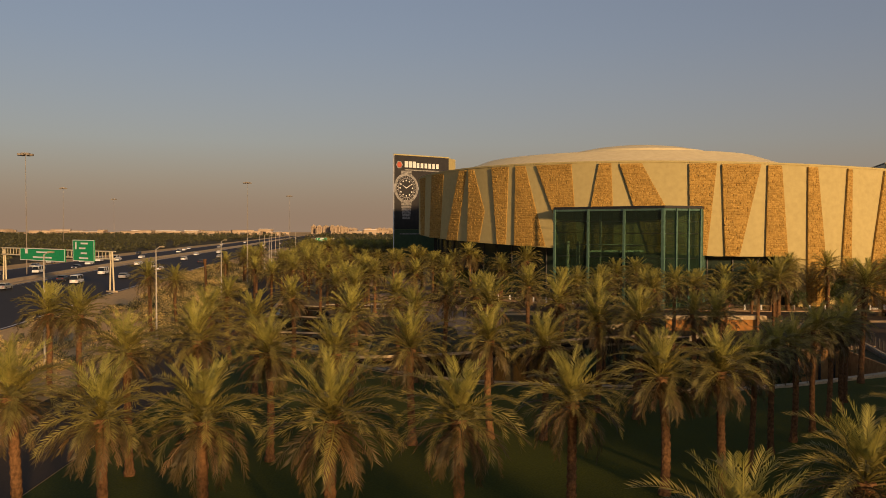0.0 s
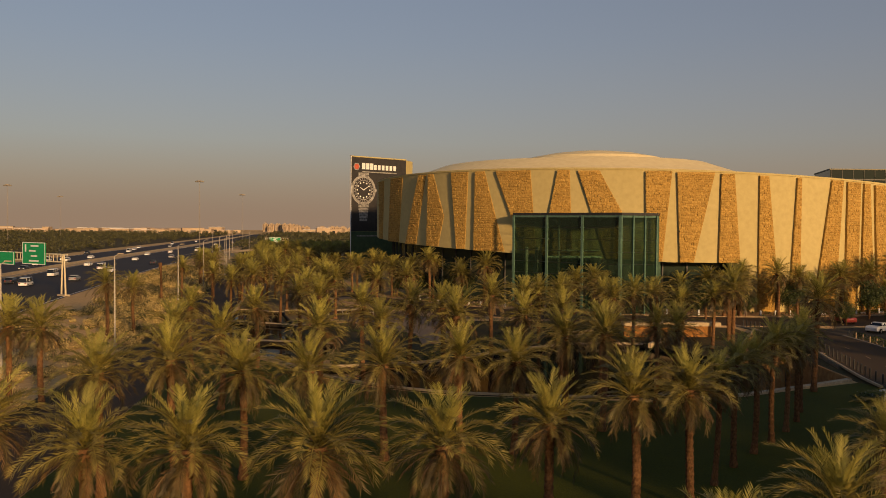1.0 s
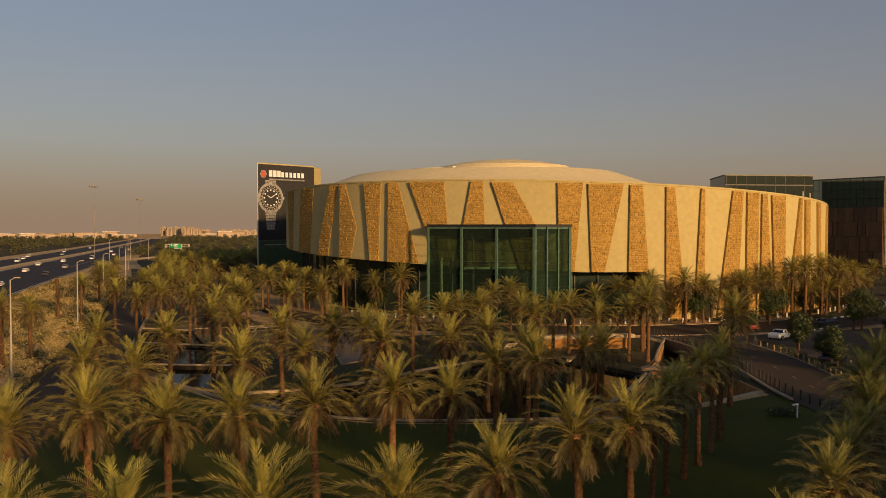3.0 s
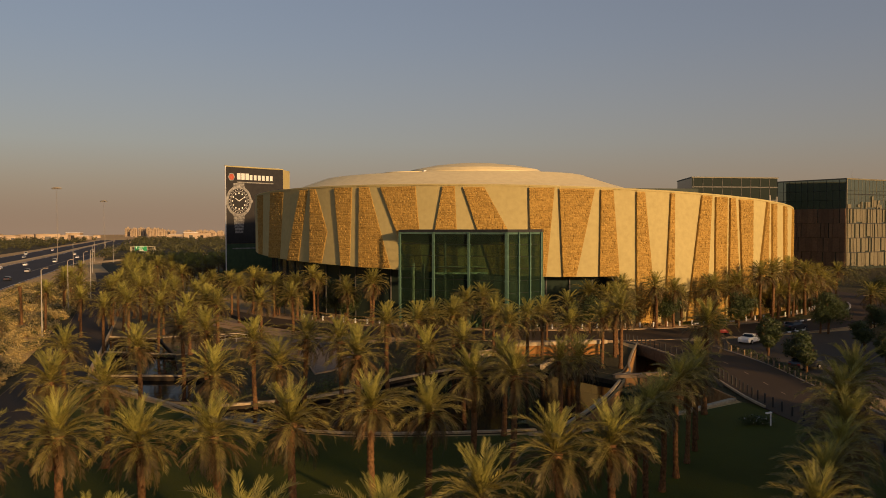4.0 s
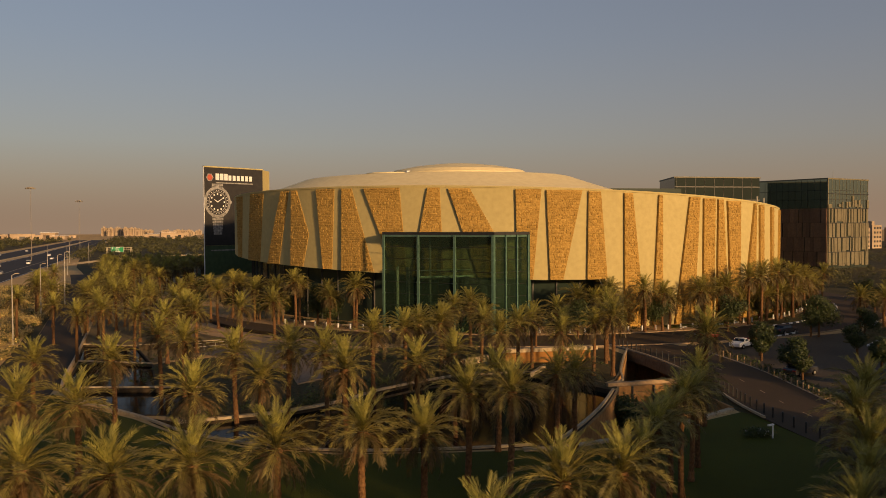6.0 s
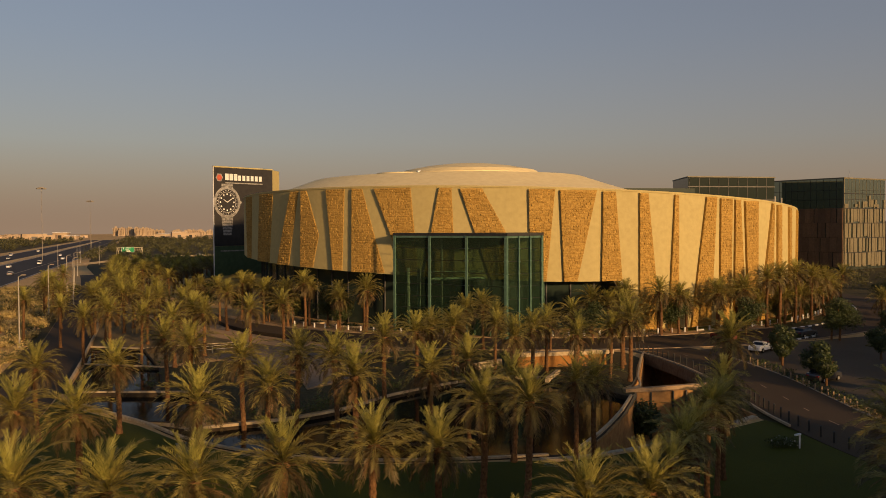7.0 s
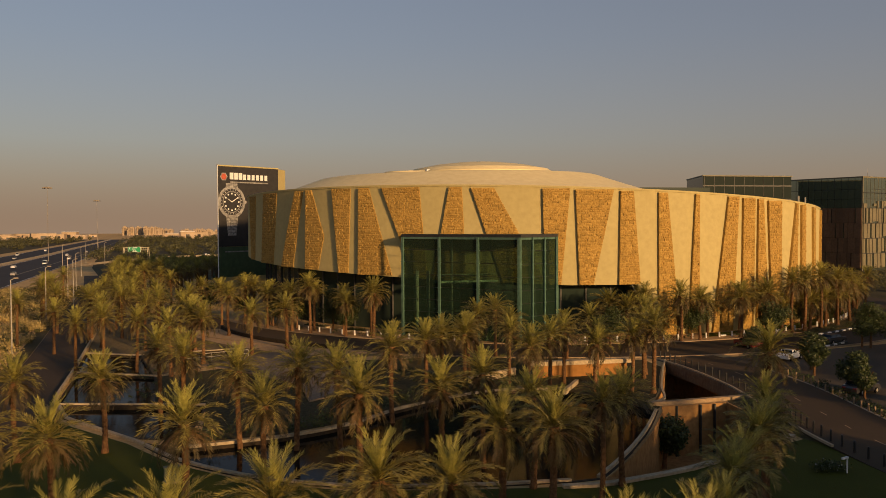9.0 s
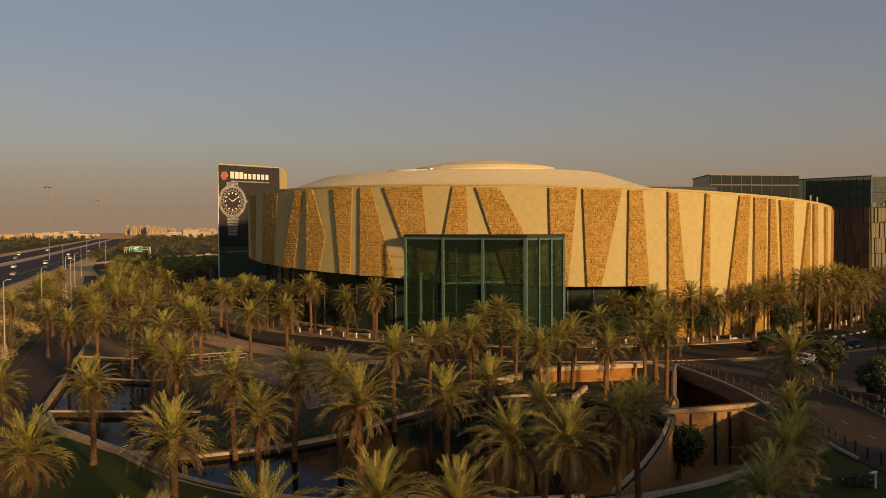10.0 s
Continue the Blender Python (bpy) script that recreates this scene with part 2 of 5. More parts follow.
    bm.faces.new(lo), bm.faces.new(hi)
    for i in range(4):
        bm.faces.new((lo[i], lo[(i + 1) % 4], hi[(i + 1) % 4], hi[i]))
    return bm


# ---- ground, basins, roads ----
FALL_FROM = 300.0


def fall(y):
    """The plain beyond the garden sinks gently away."""
    return -0.006 * max(0.0, y - FALL_FROM)


def settle(bm):
    """Lay a flat mesh onto the sinking plain."""
    bmesh.ops.bisect_plane(bm, geom=bm.verts[:] + bm.edges[:] + bm.faces[:], plane_co=(0, FALL_FROM, 0), plane_no=(0, 1, 0))
    for v in bm.verts:
        v.co.z += fall(v.co.y)
    return bm


MALL = Vector((59.6, 207.7))
RADIUS = 65.6


def ring(radius, a0, a1, n=60):
    return [(MALL.x + radius * math.sin(radians(a0 + (a1 - a0) * i / n)), MALL.y - radius * math.cos(radians(a0 + (a1 - a0) * i / n))) for i in range(n + 1)]


FRONT_RIM = smooth_line([(-13.2, 89.2), (-9.2, 82.4), (-3.4, 76.6), (3.4, 72.8), (12.0, 71.0), (19.4, 70.4)])
COURT_RIM = smooth_line([(21.6, 70.6), (23.6, 72.8), (27.2, 77.2), (31.6, 83.3), (35.8, 89.9)])
BACK_RIM = smooth_line([(30.0, 103.0), (22.0, 103.5), (11.6, 97.6), (5.6, 91.8), (-0.8, 88.4), (-9.9, 86.4)])
POND = FRONT_RIM + COURT_RIM + BACK_RIM
UPPER_POND = [(-21.5, 100.0), (-14.0, 90.8), (-9.4, 89.0), (-8.6, 102.6), (-13.8, 104.0), (-23.3, 106.4)]
MIDDLE_POND = [(-23.9, 107.4), (-13.8, 105.0), (-15.9, 121.2), (-25.7, 126.0)]
HIGH_POND = [(-26.1, 127.4), (-16.2, 122.4), (-20.0, 138.8), (-28.0, 142.8)]
COURT = smooth_line([(24.6, 70.3), (29.4, 71.9), (36.0, 75.2), (43.5, 79.0)]) + [(44.7, 91.8), (37.2, 91.5)] + [(x + 0.55, y - 0.3) for x, y in reversed(COURT_RIM[1:])]
UNDERPASS = [(37.6, 93.9), (49.6, 94.4), (52.0, 100.0), (53.4, 107.0), (53.8, 113.0), (52.6, 118.4), (50.9, 118.0), (48.6, 113.0), (45.2, 106.6), (42.0, 100.6)]

bm = bmesh.new()
loops = [[(-5000, -600), (5000, -600), (5000, FALL_FROM), (-5000, FALL_FROM)], POND, UPPER_POND, MIDDLE_POND, HIGH_POND, COURT, UNDERPASS]
edges = []
for outline in loops:
    vs = [bm.verts.new((x, y, 0)) for x, y in outline]
    edges += [bm.edges.new((vs[i], vs[(i + 1) % len(vs)])) for i in range(len(vs))]
bmesh.ops.triangle_fill(bm, use_beauty=True, edges=edges)
rim = [edges[2].verts[1], edges[2].verts[0]] if edges[2].verts[0].co.x > 0 else [edges[2].verts[0], edges[2].verts[1]]
bm.faces.new(rim + [bm.verts.new((x, 4900, fall(4900))) for x in (5000, -5000)])
for f in bm.faces:
    if f.normal.z < 0:
        f.normal_flip()
tagged(part("ground", bm, SOIL), "dry sandy soil reaching to the horizon", "ground", kind="structure")


def basin(outline, depth, level, wall_mat, label):
    """A sunken basin: walls with thickness, a floor, and water where level is given."""
    bm = bmesh.new()
    n = len(outline)
    c = Vector((sum(p[0] for p in outline) / n, sum(p[1] for p in outline) / n))
    rows = []
    for x, y in outline:
        o = (Vector((x, y)) - c).normalized() * 0.35
        rows.append([bm.verts.new(v) for v in ((x, y, 0.06), (x, y, -depth), (x + o.x, y + o.y, -depth), (x + o.x, y + o.y, 0.06))])
    for i in range(n):
        a, b = rows[i], rows[(i + 1) % n]
        for k in range(4):
            bm.faces.new((a[k], b[k], b[(k + 1) % 4], a[(k + 1) % 4]))
    tagged(part("basin_wall", bm, wall_mat), label, "retaining wall", kind="structure")
    tagged(part("basin_floor", flat(outline, -depth + 0.02), BASINWALL if level is None else wall_mat), "dull brown floor of the sunken basin", "basin floor", kind="structure")
    if level is not None:
        tagged(part("water", flat(outline, level), WATER), "still dark water in the garden basin", "water", kind="structure")


# darkened render: the palms' shade on the pond walls is put into the colour
PONDWALL = material("shaded_brown_render", (0.035, 0.026, 0.016), (0.07, 0.05, 0.03), 0.9, 2.0, 0.3, stain=0.35, stain_scale=0.3)
basin(POND, 2.0, -0.45, PONDWALL, "ochre rendered wall round the long pond, coloured dark for shade")
basin(UPPER_POND, 2.0, -0.4, PONDWALL, "ochre rendered wall round the upper pond, coloured dark for shade")
basin(MIDDLE_POND, 1.6, -0.25, PONDWALL, "ochre rendered wall round the middle pond, coloured dark for shade")
basin(HIGH_POND, 1.6, -0.2, PONDWALL, "ochre rendered wall round the highest pond, coloured dark for shade")
basin(UNDERPASS, 5.2, None, BASINWALL, "dark wall of the underpass below the road")
basin(COURT, 5.2, None, BASINWALL, "tall sunlit ochre wall of the sunken court")


def coping(line, label, width=0.4, high=0.22):
    tagged(part("coping", ribbon(line, -width / 2, width / 2, high, high + 0.1), COPING), label, "wall coping", kind="structure")


coping([(-23.6, 106.4), (-21.5, 100.0), (-13.4, 89.2)] + FRONT_RIM[6:], "pale concrete coping along the pond's edge", 0.36)
coping(COURT_RIM, "curved pale coping between pond and sunken court", 0.26, 0.3)
coping(BACK_RIM, "pale curved coping on the far side of the pond", 0.18, 0.16)
coping(smooth_line([(18.3, 69.2), (21.0, 69.0), (24.0, 69.6), (29.4, 71.2), (36.0, 74.4), (43.0, 78.2)]), "broad pale coping before the sunken court", 0.6)
tagged(part("coping", ribbon([(36.2, 92.4), (48.6, 93.5)], -0.3, 0.3, 0.38, 0.46), PAVING), "tan coping on top of the court's back wall", "wall coping", kind="structure")
coping(smooth_line([(37.0, 93.3), (39.4, 95.2), (41.8, 100.6), (45.0, 106.8), (48.4, 113.2), (51.0, 117.8)]), "thin pale curved coping beside the underpass", 0.22)
coping([(-8.6, 103.2), (-13.8, 104.5), (-23.7, 106.9)], "straight pale coping behind the upper pond", 0.28)
coping([(-15.9, 121.8), (-26.0, 126.7)], "thin pale coping between two ponds", 0.28)
coping([(-20.0, 139.4), (-28.2, 143.6)], "thin pale coping at the highest pond", 0.28)
coping(smooth_line([(-24.1, 106.6), (-24.9, 112.0), (-26.5, 127.0), (-29.8, 155.0)]), "low pale wall beside the service road", 0.22, 0.5)
tagged(part("road_verge", ribbon(smooth_line([(-24.1, 106.6), (-24.9, 112.0), (-26.5, 127.0), (-29.8, 155.0)]), -2.6, -0.1, 0.014), material("dark_verge_soil", (0.045, 0.036, 0.014), (0.105, 0.082, 0.034), 0.95, 2.5, 0.6, stain=0.4)), "narrow dark planted verge beside the service road", "planting bed", kind="structure")
WALKWALL = [(-19.1, 135.4), (-12.6, 136.5), (-5.5, 138.1)]
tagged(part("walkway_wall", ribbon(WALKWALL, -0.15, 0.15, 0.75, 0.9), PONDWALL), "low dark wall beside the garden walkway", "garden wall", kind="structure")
tagged(part("coping", ribbon(WALKWALL, -0.2, 0.2, 0.9, 0.12), CONCRETE), "thin pale cap on the walkway wall", "wall coping", kind="structure")

lawn = [(-20.5, 20), (-19.6, -40), (44, -40), (43.4, 20), (43.2, 44), (43.2, 66), (44.4, 75.6), (43.9, 77.4), (36.0, 73.9), (29.4, 70.8), (19.6, 69.2), (12, 70.2), (3.2, 71.9), (-3.9, 75.9), (-9.8, 81.8), (-14.2, 89.0), (-22.4, 99.2), (-24.5, 104.0), (-23.8, 90), (-22.0, 60)]
tagged(part("lawn", flat(lawn, 0.012), LAWN), "dark green mown lawn under the palms", "lawn", kind="structure")
terrace = [(-8.0, 88), (-0.8, 89.2), (5.4, 92.6), (11.4, 98.4), (21.8, 104.4), (34, 104), (36.9, 94.6), (39.0, 96.4), (41.7, 101), (44.8, 107.2), (48.3, 113.6), (48.5, 119), (30, 128), (10, 128), (-7.5, 126), (-15.9, 121.4), (-13.75, 104.9), (-8.5, 103.1)]
tagged(part("garden_terrace", flat(terrace, 0.012), material("planted_soil", (0.045, 0.036, 0.014), (0.105, 0.082, 0.034), 0.95, 2.5, 0.6, stain=0.4)), "dark planted beds behind the ponds", "planting bed", kind="structure")
PLAZA = [(-11.3, 128.5), (-1.5, 138.5), (4.8, 132.0), (8.5, 121.5), (7.5, 107.0), (2.2, 102.3), (1.6, 112.0), (-5.5, 123.0)]
tagged(part("garden_plaza", flat(PLAZA, 0.022), material("worn_grey_brown_paving", (0.15, 0.115, 0.08), (0.24, 0.185, 0.13), 0.85, 3.0, 0.3, stain=0.35, stain_scale=0.2)), "worn grey-brown paving between the garden beds", "pavement", kind="structure")
tagged(part("kerb", ribbon(PLAZA[3:7] + PLAZA[7:] + PLAZA[:1], -0.14, 0.14, 0.2, 0.2), PAVING), "low tan kerb round the garden paving", "kerb", kind="structure")
corner_bed = [(35.9, 90.2), (37.2, 91.7), (37.3, 94.0), (36.8, 94.7), (33.9, 104.0), (30.3, 103.3)]
tagged(part("garden_bed", flat(corner_bed, 0.010), bpy.data.materials["planted_soil"]), "dark planted corner between pond and court", "planting bed", kind="structure")
verge = [(43.3, 77.4), (43.9, 75.6), (46.2, 86.0), (48.2, 93.9), (45.7, 93.6), (44.95, 91.6), (44.0, 82.0)]
tagged(part("bridge_verge", flat(verge, 0.014), bpy.data.materials["planted_soil"]), "dark planted strip beside the bridge road", "planting bed", kind="structure")
far_green = ring(88, -62, -30) + [(10, 131), (-7, 130), (-16.1, 122.5), (-19.95, 138.9), (-27.9, 143.0), (-29, 150), (-34, 190), (-38, 230), (-30, 245)]
tagged(part("palm_grove_floor", flat(far_green, 0.010), material("dry_grove_soil", (0.13, 0.092, 0.042), (0.25, 0.18, 0.085), 0.95, 2.5, 0.6, stain=0.4)), "dark planted ground under the palm grove", "planting bed", kind="structure")
rings = [("forecourt", 66.5, 74.0, SUNPAVING, "tan paved forecourt along the mall"), ("ring_road", 74.0, 87.0, ASPHALT, "dark asphalt drive curving round the mall")]
for name, r0, r1, mat, label in rings:
    bm = bmesh.new()
    a, b = ring(r0, -75, 85, 90), ring(r1, -75, 85, 90)
    va, vb = [bm.verts.new((*p, 0.024)) for p in a], [bm.verts.new((*p, 0.024)) for p in b]
    for i in range(90):
        bm.faces.new((va[i], vb[i], vb[i + 1], va[i + 1]))
    tagged(part(name, bm, mat), label, "road" if "road" in name else "pavement", kind="structure")
for r, a1, label in ((74.0, 20, "dull tan kerb between forecourt and drive"), (87.2, 30, "dull tan kerb on the drive's outer side")):
    tagged(part("kerb", ribbon(ring(r, -75, a1, 90), -0.15, 0.15, 0.16, 0.2), PAVING), label, "kerb", kind="structure")

BRIDGE = smooth_line([(49.6, 122.5), (50.6, 114.5), (49.2, 99.5), (46.1, 86.0), (43.9, 75.5), (42.8, 60.0), (43.5, 40.0), (46.0, 10.0)])


def deck(p):
    return 0.05 + 0.25 * max(0.0, 1 - ((p.y - 92) / 24) ** 2)


tagged(part("bridge_road", ribbon(BRIDGE, 0.0, -9.5, deck, 1.2), ASPHALT), "dark asphalt road crossing the sunken court", "road", kind="structure")
# darker copy of the concrete: the bridge side's shade is put into the colour
FASCIA = material("shaded_concrete", (0.13, 0.10, 0.07), (0.21, 0.165, 0.115), 0.9, 2.0, 0.3, stain=0.35, stain_scale=0.4)
tagged(part("bridge_fascia", ribbon(BRIDGE[4:26], 0.0, 0.3, lambda p: deck(p) + 0.04, 1.5), FASCIA), "concrete side of the low road bridge, coloured darker for its shade", "bridge", kind="structure")
tagged(part("bridge_kerb", ribbon(BRIDGE[:34], 0.10, -0.12, lambda p: deck(p) + 0.2, 0.2), COPING), "pale concrete kerb along the bridge road", "kerb", kind="structure")
for i in range(8, 44, 4):
    tagged(part("lane_mark", ribbon(BRIDGE[i:i + 2], -4.7, -4.82, lambda p: deck(p) + 0.012), PAVING), "worn pale dash on the bridge road", "road marking", kind="structure")
car_park = [(58, 118), (55.5, 100), (56, 84), (62, 60), (120, 60), (150, 110), (110, 128), (80, 122)]
tagged(part("car_park", flat(car_park, 0.018), material("dusty_asphalt", (0.068, 0.052, 0.034), (0.12, 0.093, 0.062), 0.85, 10.0, 0.3, stain=0.35, stain_scale=0.08)), "dark asphalt car park beside the mall", "road", kind="structure")

for floor_ in ([(-60, 330), (-80, 420), (-97, 520), (-140, 845), (-240, 1640), (700, 1640), (700, 150), (150, 150), (132, 262), (60, 300), (0, 300)], [(-140, 190), (-150, 320), (-172, 500), (-212, 845), (-310, 1600), (-2200, 1600), (-800, 190)]):
    tagged(part("woodland_floor", settle(flat(floor_, 0.006)), bpy.data.materials["planted_soil"]), "dark undergrowth below the far trees", "undergrowth", kind="structure")

SERVICE = smooth_line([(-24.0, 20.0), (-25.5, 60.0), (-27.5, 95.0), (-30.5, 130.0), (-40.0, 195.0), (-52.0, 277.0), (-66.0, 350.0)])
tagged(part("service_road", settle(ribbon(SERVICE, -3.4, 3.4, 0.022)), ASPHALT), "narrow dark asphalt service road beside the palms", "road", kind="structure")
tagged(part("road_verge", ribbon(SERVICE[8:36], -5.4, -3.45, 0.013), bpy.data.materials["dark_verge_soil"]), "dark scrubby verge beside the service road", "planting bed", kind="structure")
HIGH = smooth_line([(-53.0, -60.0), (-55.5, 60.0), (-57.5, 108.0), (-62.0, 138.0), (-66.5, 170.0), (-70.0, 200.0), (-77.0, 260.0), (-83.0, 320.0), (-92.0, 400.0), (-103.0, 500.0), (-119.0, 640.0), (-146.0, 845.0), (-188.0, 1180.0), (-250.0, 1650.0)])
tagged(part("highway", settle(ribbon(HIGH, -29.0, 0.0, 0.03)), HIGHWAY), "wide dark asphalt highway with several lanes", "road", kind="structure")
tagged(part("highway", settle(ribbon(HIGH, -56.0, -33.0, 0.03)), HIGHWAY), "far carriageway of the dark highway", "road", kind="structure")
tagged(part("median", settle(ribbon(HIGH, -33.0, -29.0, 0.35, 0.4)), CONCRETE), "pale concrete median between the carriageways", "median", kind="structure")
tagged(part("median_barrier", settle(ribbon(HIGH, -31.3, -30.7, 1.15, 0.9)), CONCRETE), "pale concrete crash barrier on the median", "barrier", kind="structure")
for off in (-0.6, -28.2, -33.8, -55.2):
    tagged(part("edge_line", settle(ribbon(HIGH, off - 0.12, off + 0.12, 0.04)), WHITE), "white edge line on the highway", "road marking", kind="structure")
GARDENPATH = smooth_line([(-13.5, 168.0), (-10.4, 158.5), (-4.6, 148.0), (3.6, 138.4), (11.0, 134.0)])
# the shadow line above the path, put into a dark wall colour
tagged(part("path_wall", ribbon(GARDENPATH[:26], -3.7, -3.35, 0.6, 0.65), PONDWALL), "low wall along the garden path, coloured dark as a shadow line", "garden wall", kind="structure")
tagged(part("garden_path", ribbon(GARDENPATH, -3.2, 3.2, 0.03), SUNPAVING), "curved tan path among the palms", "path", kind="structure")
tagged(part("slip_line", settle(ribbon(HIGH[60:], -9.2, -8.8, 0.04)), CONCRETE), "thin pale line beside the slip lane", "road marking", kind="structure")
RAMP = smooth_line([(-91.0, 425.0), (-86.0, 460.0), (-78.0, 505.0), (-66.0, 538.0), (-46.0, 570.0), (20.0, 590.0)])
tagged(part("ramp_road", settle(ribbon(RAMP, -9.5, -0.3, 0.035)), HIGHWAY), "asphalt slip road curving away from the highway", "road", kind="structure")
tagged(part("ramp_parapet", settle(ribbon(RAMP, -0.25, 0.25, 1.0, 1.1)), CONCRETE), "pale parapet of a distant ramp", "parapet", kind="structure")


# ---- the round mall ----
def on_wall(a, r, z):
    return (MALL.x + r * math.sin(radians(a)), MALL.y - r * math.cos(radians(a)), z)


def wall_top(a):
    x, y, _ = on_wall(a, RADIUS, 0)
    return min(25.6, 31.32 - 0.0384 * x - 0.0339 * y)


def wall_foot(a):
    """The cladding hangs over a recessed ground floor on one side and comes down to the ground on the other."""
    t = max(0.0, min(1.0, (a + 0.4) / 0.8))
    return (8.6 + max(0.0, -a - 11) * 0.042) * (1 - t)


def arc_wall(a0, a1, r0, r1, low, high, step=1.0):
    bm = bmesh.new()
    n = max(1, round((a1 - a0) / step))
    rows = []
    for i in range(n + 1):
        a = a0 + (a1 - a0) * i / n
        rows.append([bm.verts.new(on_wall(a, r, z)) for r, z in ((r0, low(a)), (r1, low(a)), (r1, high(a)), (r0, high(a)))])
    for p, q in zip(rows, rows[1:]):
        for k in range(4):
            bm.faces.new((p[k], q[k], q[(k + 1) % 4], p[(k + 1) % 4]))
    for r in (rows[0], rows[-1]):
        bm.faces.new(r)
    return bm


mall = thing("mall_building", "round cream shopping mall with slanted rough stone panels", "building", Matrix())
part("drum_wall", arc_wall(-180, 180, RADIUS, RADIUS - 1.2, wall_foot, wall_top), RENDER, mall, "smooth cream rendered drum wall", smooth=False)
part("parapet_cap", arc_wall(-180, 180, RADIUS + 0.12, RADIUS - 1.3, wall_top, lambda a: wall_top(a) + 0.3), RENDER, mall)
# soffit in near-black: the shade under the overhang is put into its colour
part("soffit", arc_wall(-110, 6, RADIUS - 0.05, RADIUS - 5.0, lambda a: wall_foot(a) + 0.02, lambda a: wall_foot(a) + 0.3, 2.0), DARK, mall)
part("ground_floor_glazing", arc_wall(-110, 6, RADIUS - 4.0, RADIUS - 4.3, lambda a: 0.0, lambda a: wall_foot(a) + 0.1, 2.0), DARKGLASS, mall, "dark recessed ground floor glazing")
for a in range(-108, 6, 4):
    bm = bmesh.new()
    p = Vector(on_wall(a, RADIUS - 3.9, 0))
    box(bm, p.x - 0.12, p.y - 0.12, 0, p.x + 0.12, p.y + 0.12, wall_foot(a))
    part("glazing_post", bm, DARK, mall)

# degrees round the drum: top from, top to, foot from, foot to
PANELS = [(-70.3, -65.0, -71.6, -66.7), (-58.6, -56.6, -63.2, -59.7), (-49.4, -45.6, -48.0, -46.2),
          (-43.9, -42.1, -44.1, -38.0), (-39.7, -33.4, -34.2, -32.2), (-28.7, -26.8, -31.3, -26.2), (-25.4, -22.1, -20.8, -14.6),
          (-15.1, -11.1, -14.8, -12.4), (-10.4, -4.7, -9.8, -7.7), (-3.8, -1.7, -4.0, -0.6), (2.1, 3.7, 2.2, 5.9),
          (8.3, 9.2, 7.2, 9.3), (14.5, 17.0, 11.5, 15.8), (17.6, 20.7, 17.5, 20.4), (21.1, 22.8, 20.9, 24.5), (23.6, 28.0, 24.8, 28.1),
          (32.6, 34.0, 28.4, 33.6), (34.8, 37.5, 35.1, 37.9), (41.0, 44.0, 42.0, 45.0), (50.0, 53.0, 48.0, 54.0), (-80.0, -76.0, -79.0, -77.0)]
PROUD, FLUSH = 0.44, 0.07      # the panels stand out along their left edge and sink into the plaster on the right
rng = random.Random(3)


def stone_panel(top0, top1, foot0, foot1, kink=None):
    """A raised panel of rough coursed stone: a flat backing and one block after another on it, no two alike."""
    mid = (top0 + top1 + foot0 + foot1) / 4
    z1, z0 = wall_top(mid) - 0.15, wall_foot(mid) + 0.05

    def side(z, a_top, a_foot, right):
        if kink and right:
            zk, ak = kink
            if z > zk:
                return a_top + (ak - a_top) * (z1 - z) / (z1 - zk)
            return ak + (a_foot - ak) * (zk - z) / (zk - z0)
        return a_top + (a_foot - a_top) * (z1 - z) / (z1 - z0)

    rows = 2 if not kink else 12
    bm = bmesh.new()
    grid = []
    for i in range(rows + 1):
        z = z0 + (z1 - z0) * i / rows
        l, r = side(z, top0, foot0, False), side(z, top1, foot1, True)
        grid.append([[bm.verts.new(on_wall(l + (r - l) * k / 4, RADIUS + d, z)) for k, d in enumerate(ds)] for ds in ([-0.1] * 5, [PROUD + (FLUSH - PROUD) * k / 4 for k in range(5)])])
    for i in range(rows):
        for k in range(4):
            bm.faces.new((grid[i][1][k], grid[i][1][k + 1], grid[i + 1][1][k + 1], grid[i + 1][1][k]))
        for k in (0, 4):
            bm.faces.new((grid[i][0][k], grid[i][1][k], grid[i + 1][1][k], grid[i + 1][0][k]))
    for i in (0, rows):
        for k in range(4):
            bm.faces.new((grid[i][0][k], grid[i][0][k + 1], grid[i][1][k + 1], grid[i][1][k]))
    panel = part("stone_panel", bm, STONE, mall, "raised panel of rough golden stone")
    verts, faces = [], []
    z = z0 + 0.02
    per_m = math.degrees(1 / RADIUS)
    while z < z1 - 0.25:
        h = min(rng.uniform(0.26, 0.56), z1 - z)
        l, r = side(z + h / 2, top0, foot0, False), side(z + h / 2, top1, foot1, True)
        a = l + 0.03 * per_m
        while a < r - 0.15 * per_m:
            w = min(rng.uniform(0.26, 0.95) * per_m, r - a)
            if r - a - w < 0.3 * per_m:
                w = r - a
            proud = rng.uniform(0.02, 0.10)
            g = 0.012
            b = len(verts)
            for lift, inset in ((-0.02, 0.0), (proud, 0.06)):
                for da, dz in ((g + inset, g + inset), (w / per_m - g - inset, g + inset), (w / per_m - g - inset, h - g - inset), (g + inset, h - g - inset)):
                    jr = rng.uniform(-0.05, 0.05) if inset else 0
                    at = a + da * per_m
                    lean = PROUD + (FLUSH - PROUD) * (at - l) / (r - l)
                    verts.append(on_wall(at, RADIUS + lean + lift + jr, z + dz))
            faces += [(b + 4, b + 5, b + 6, b + 7)] + [(b + k, b + (k + 1) % 4, b + 4 + (k + 1) % 4, b + 4 + k) for k in range(4)]
            a += w
        z += h
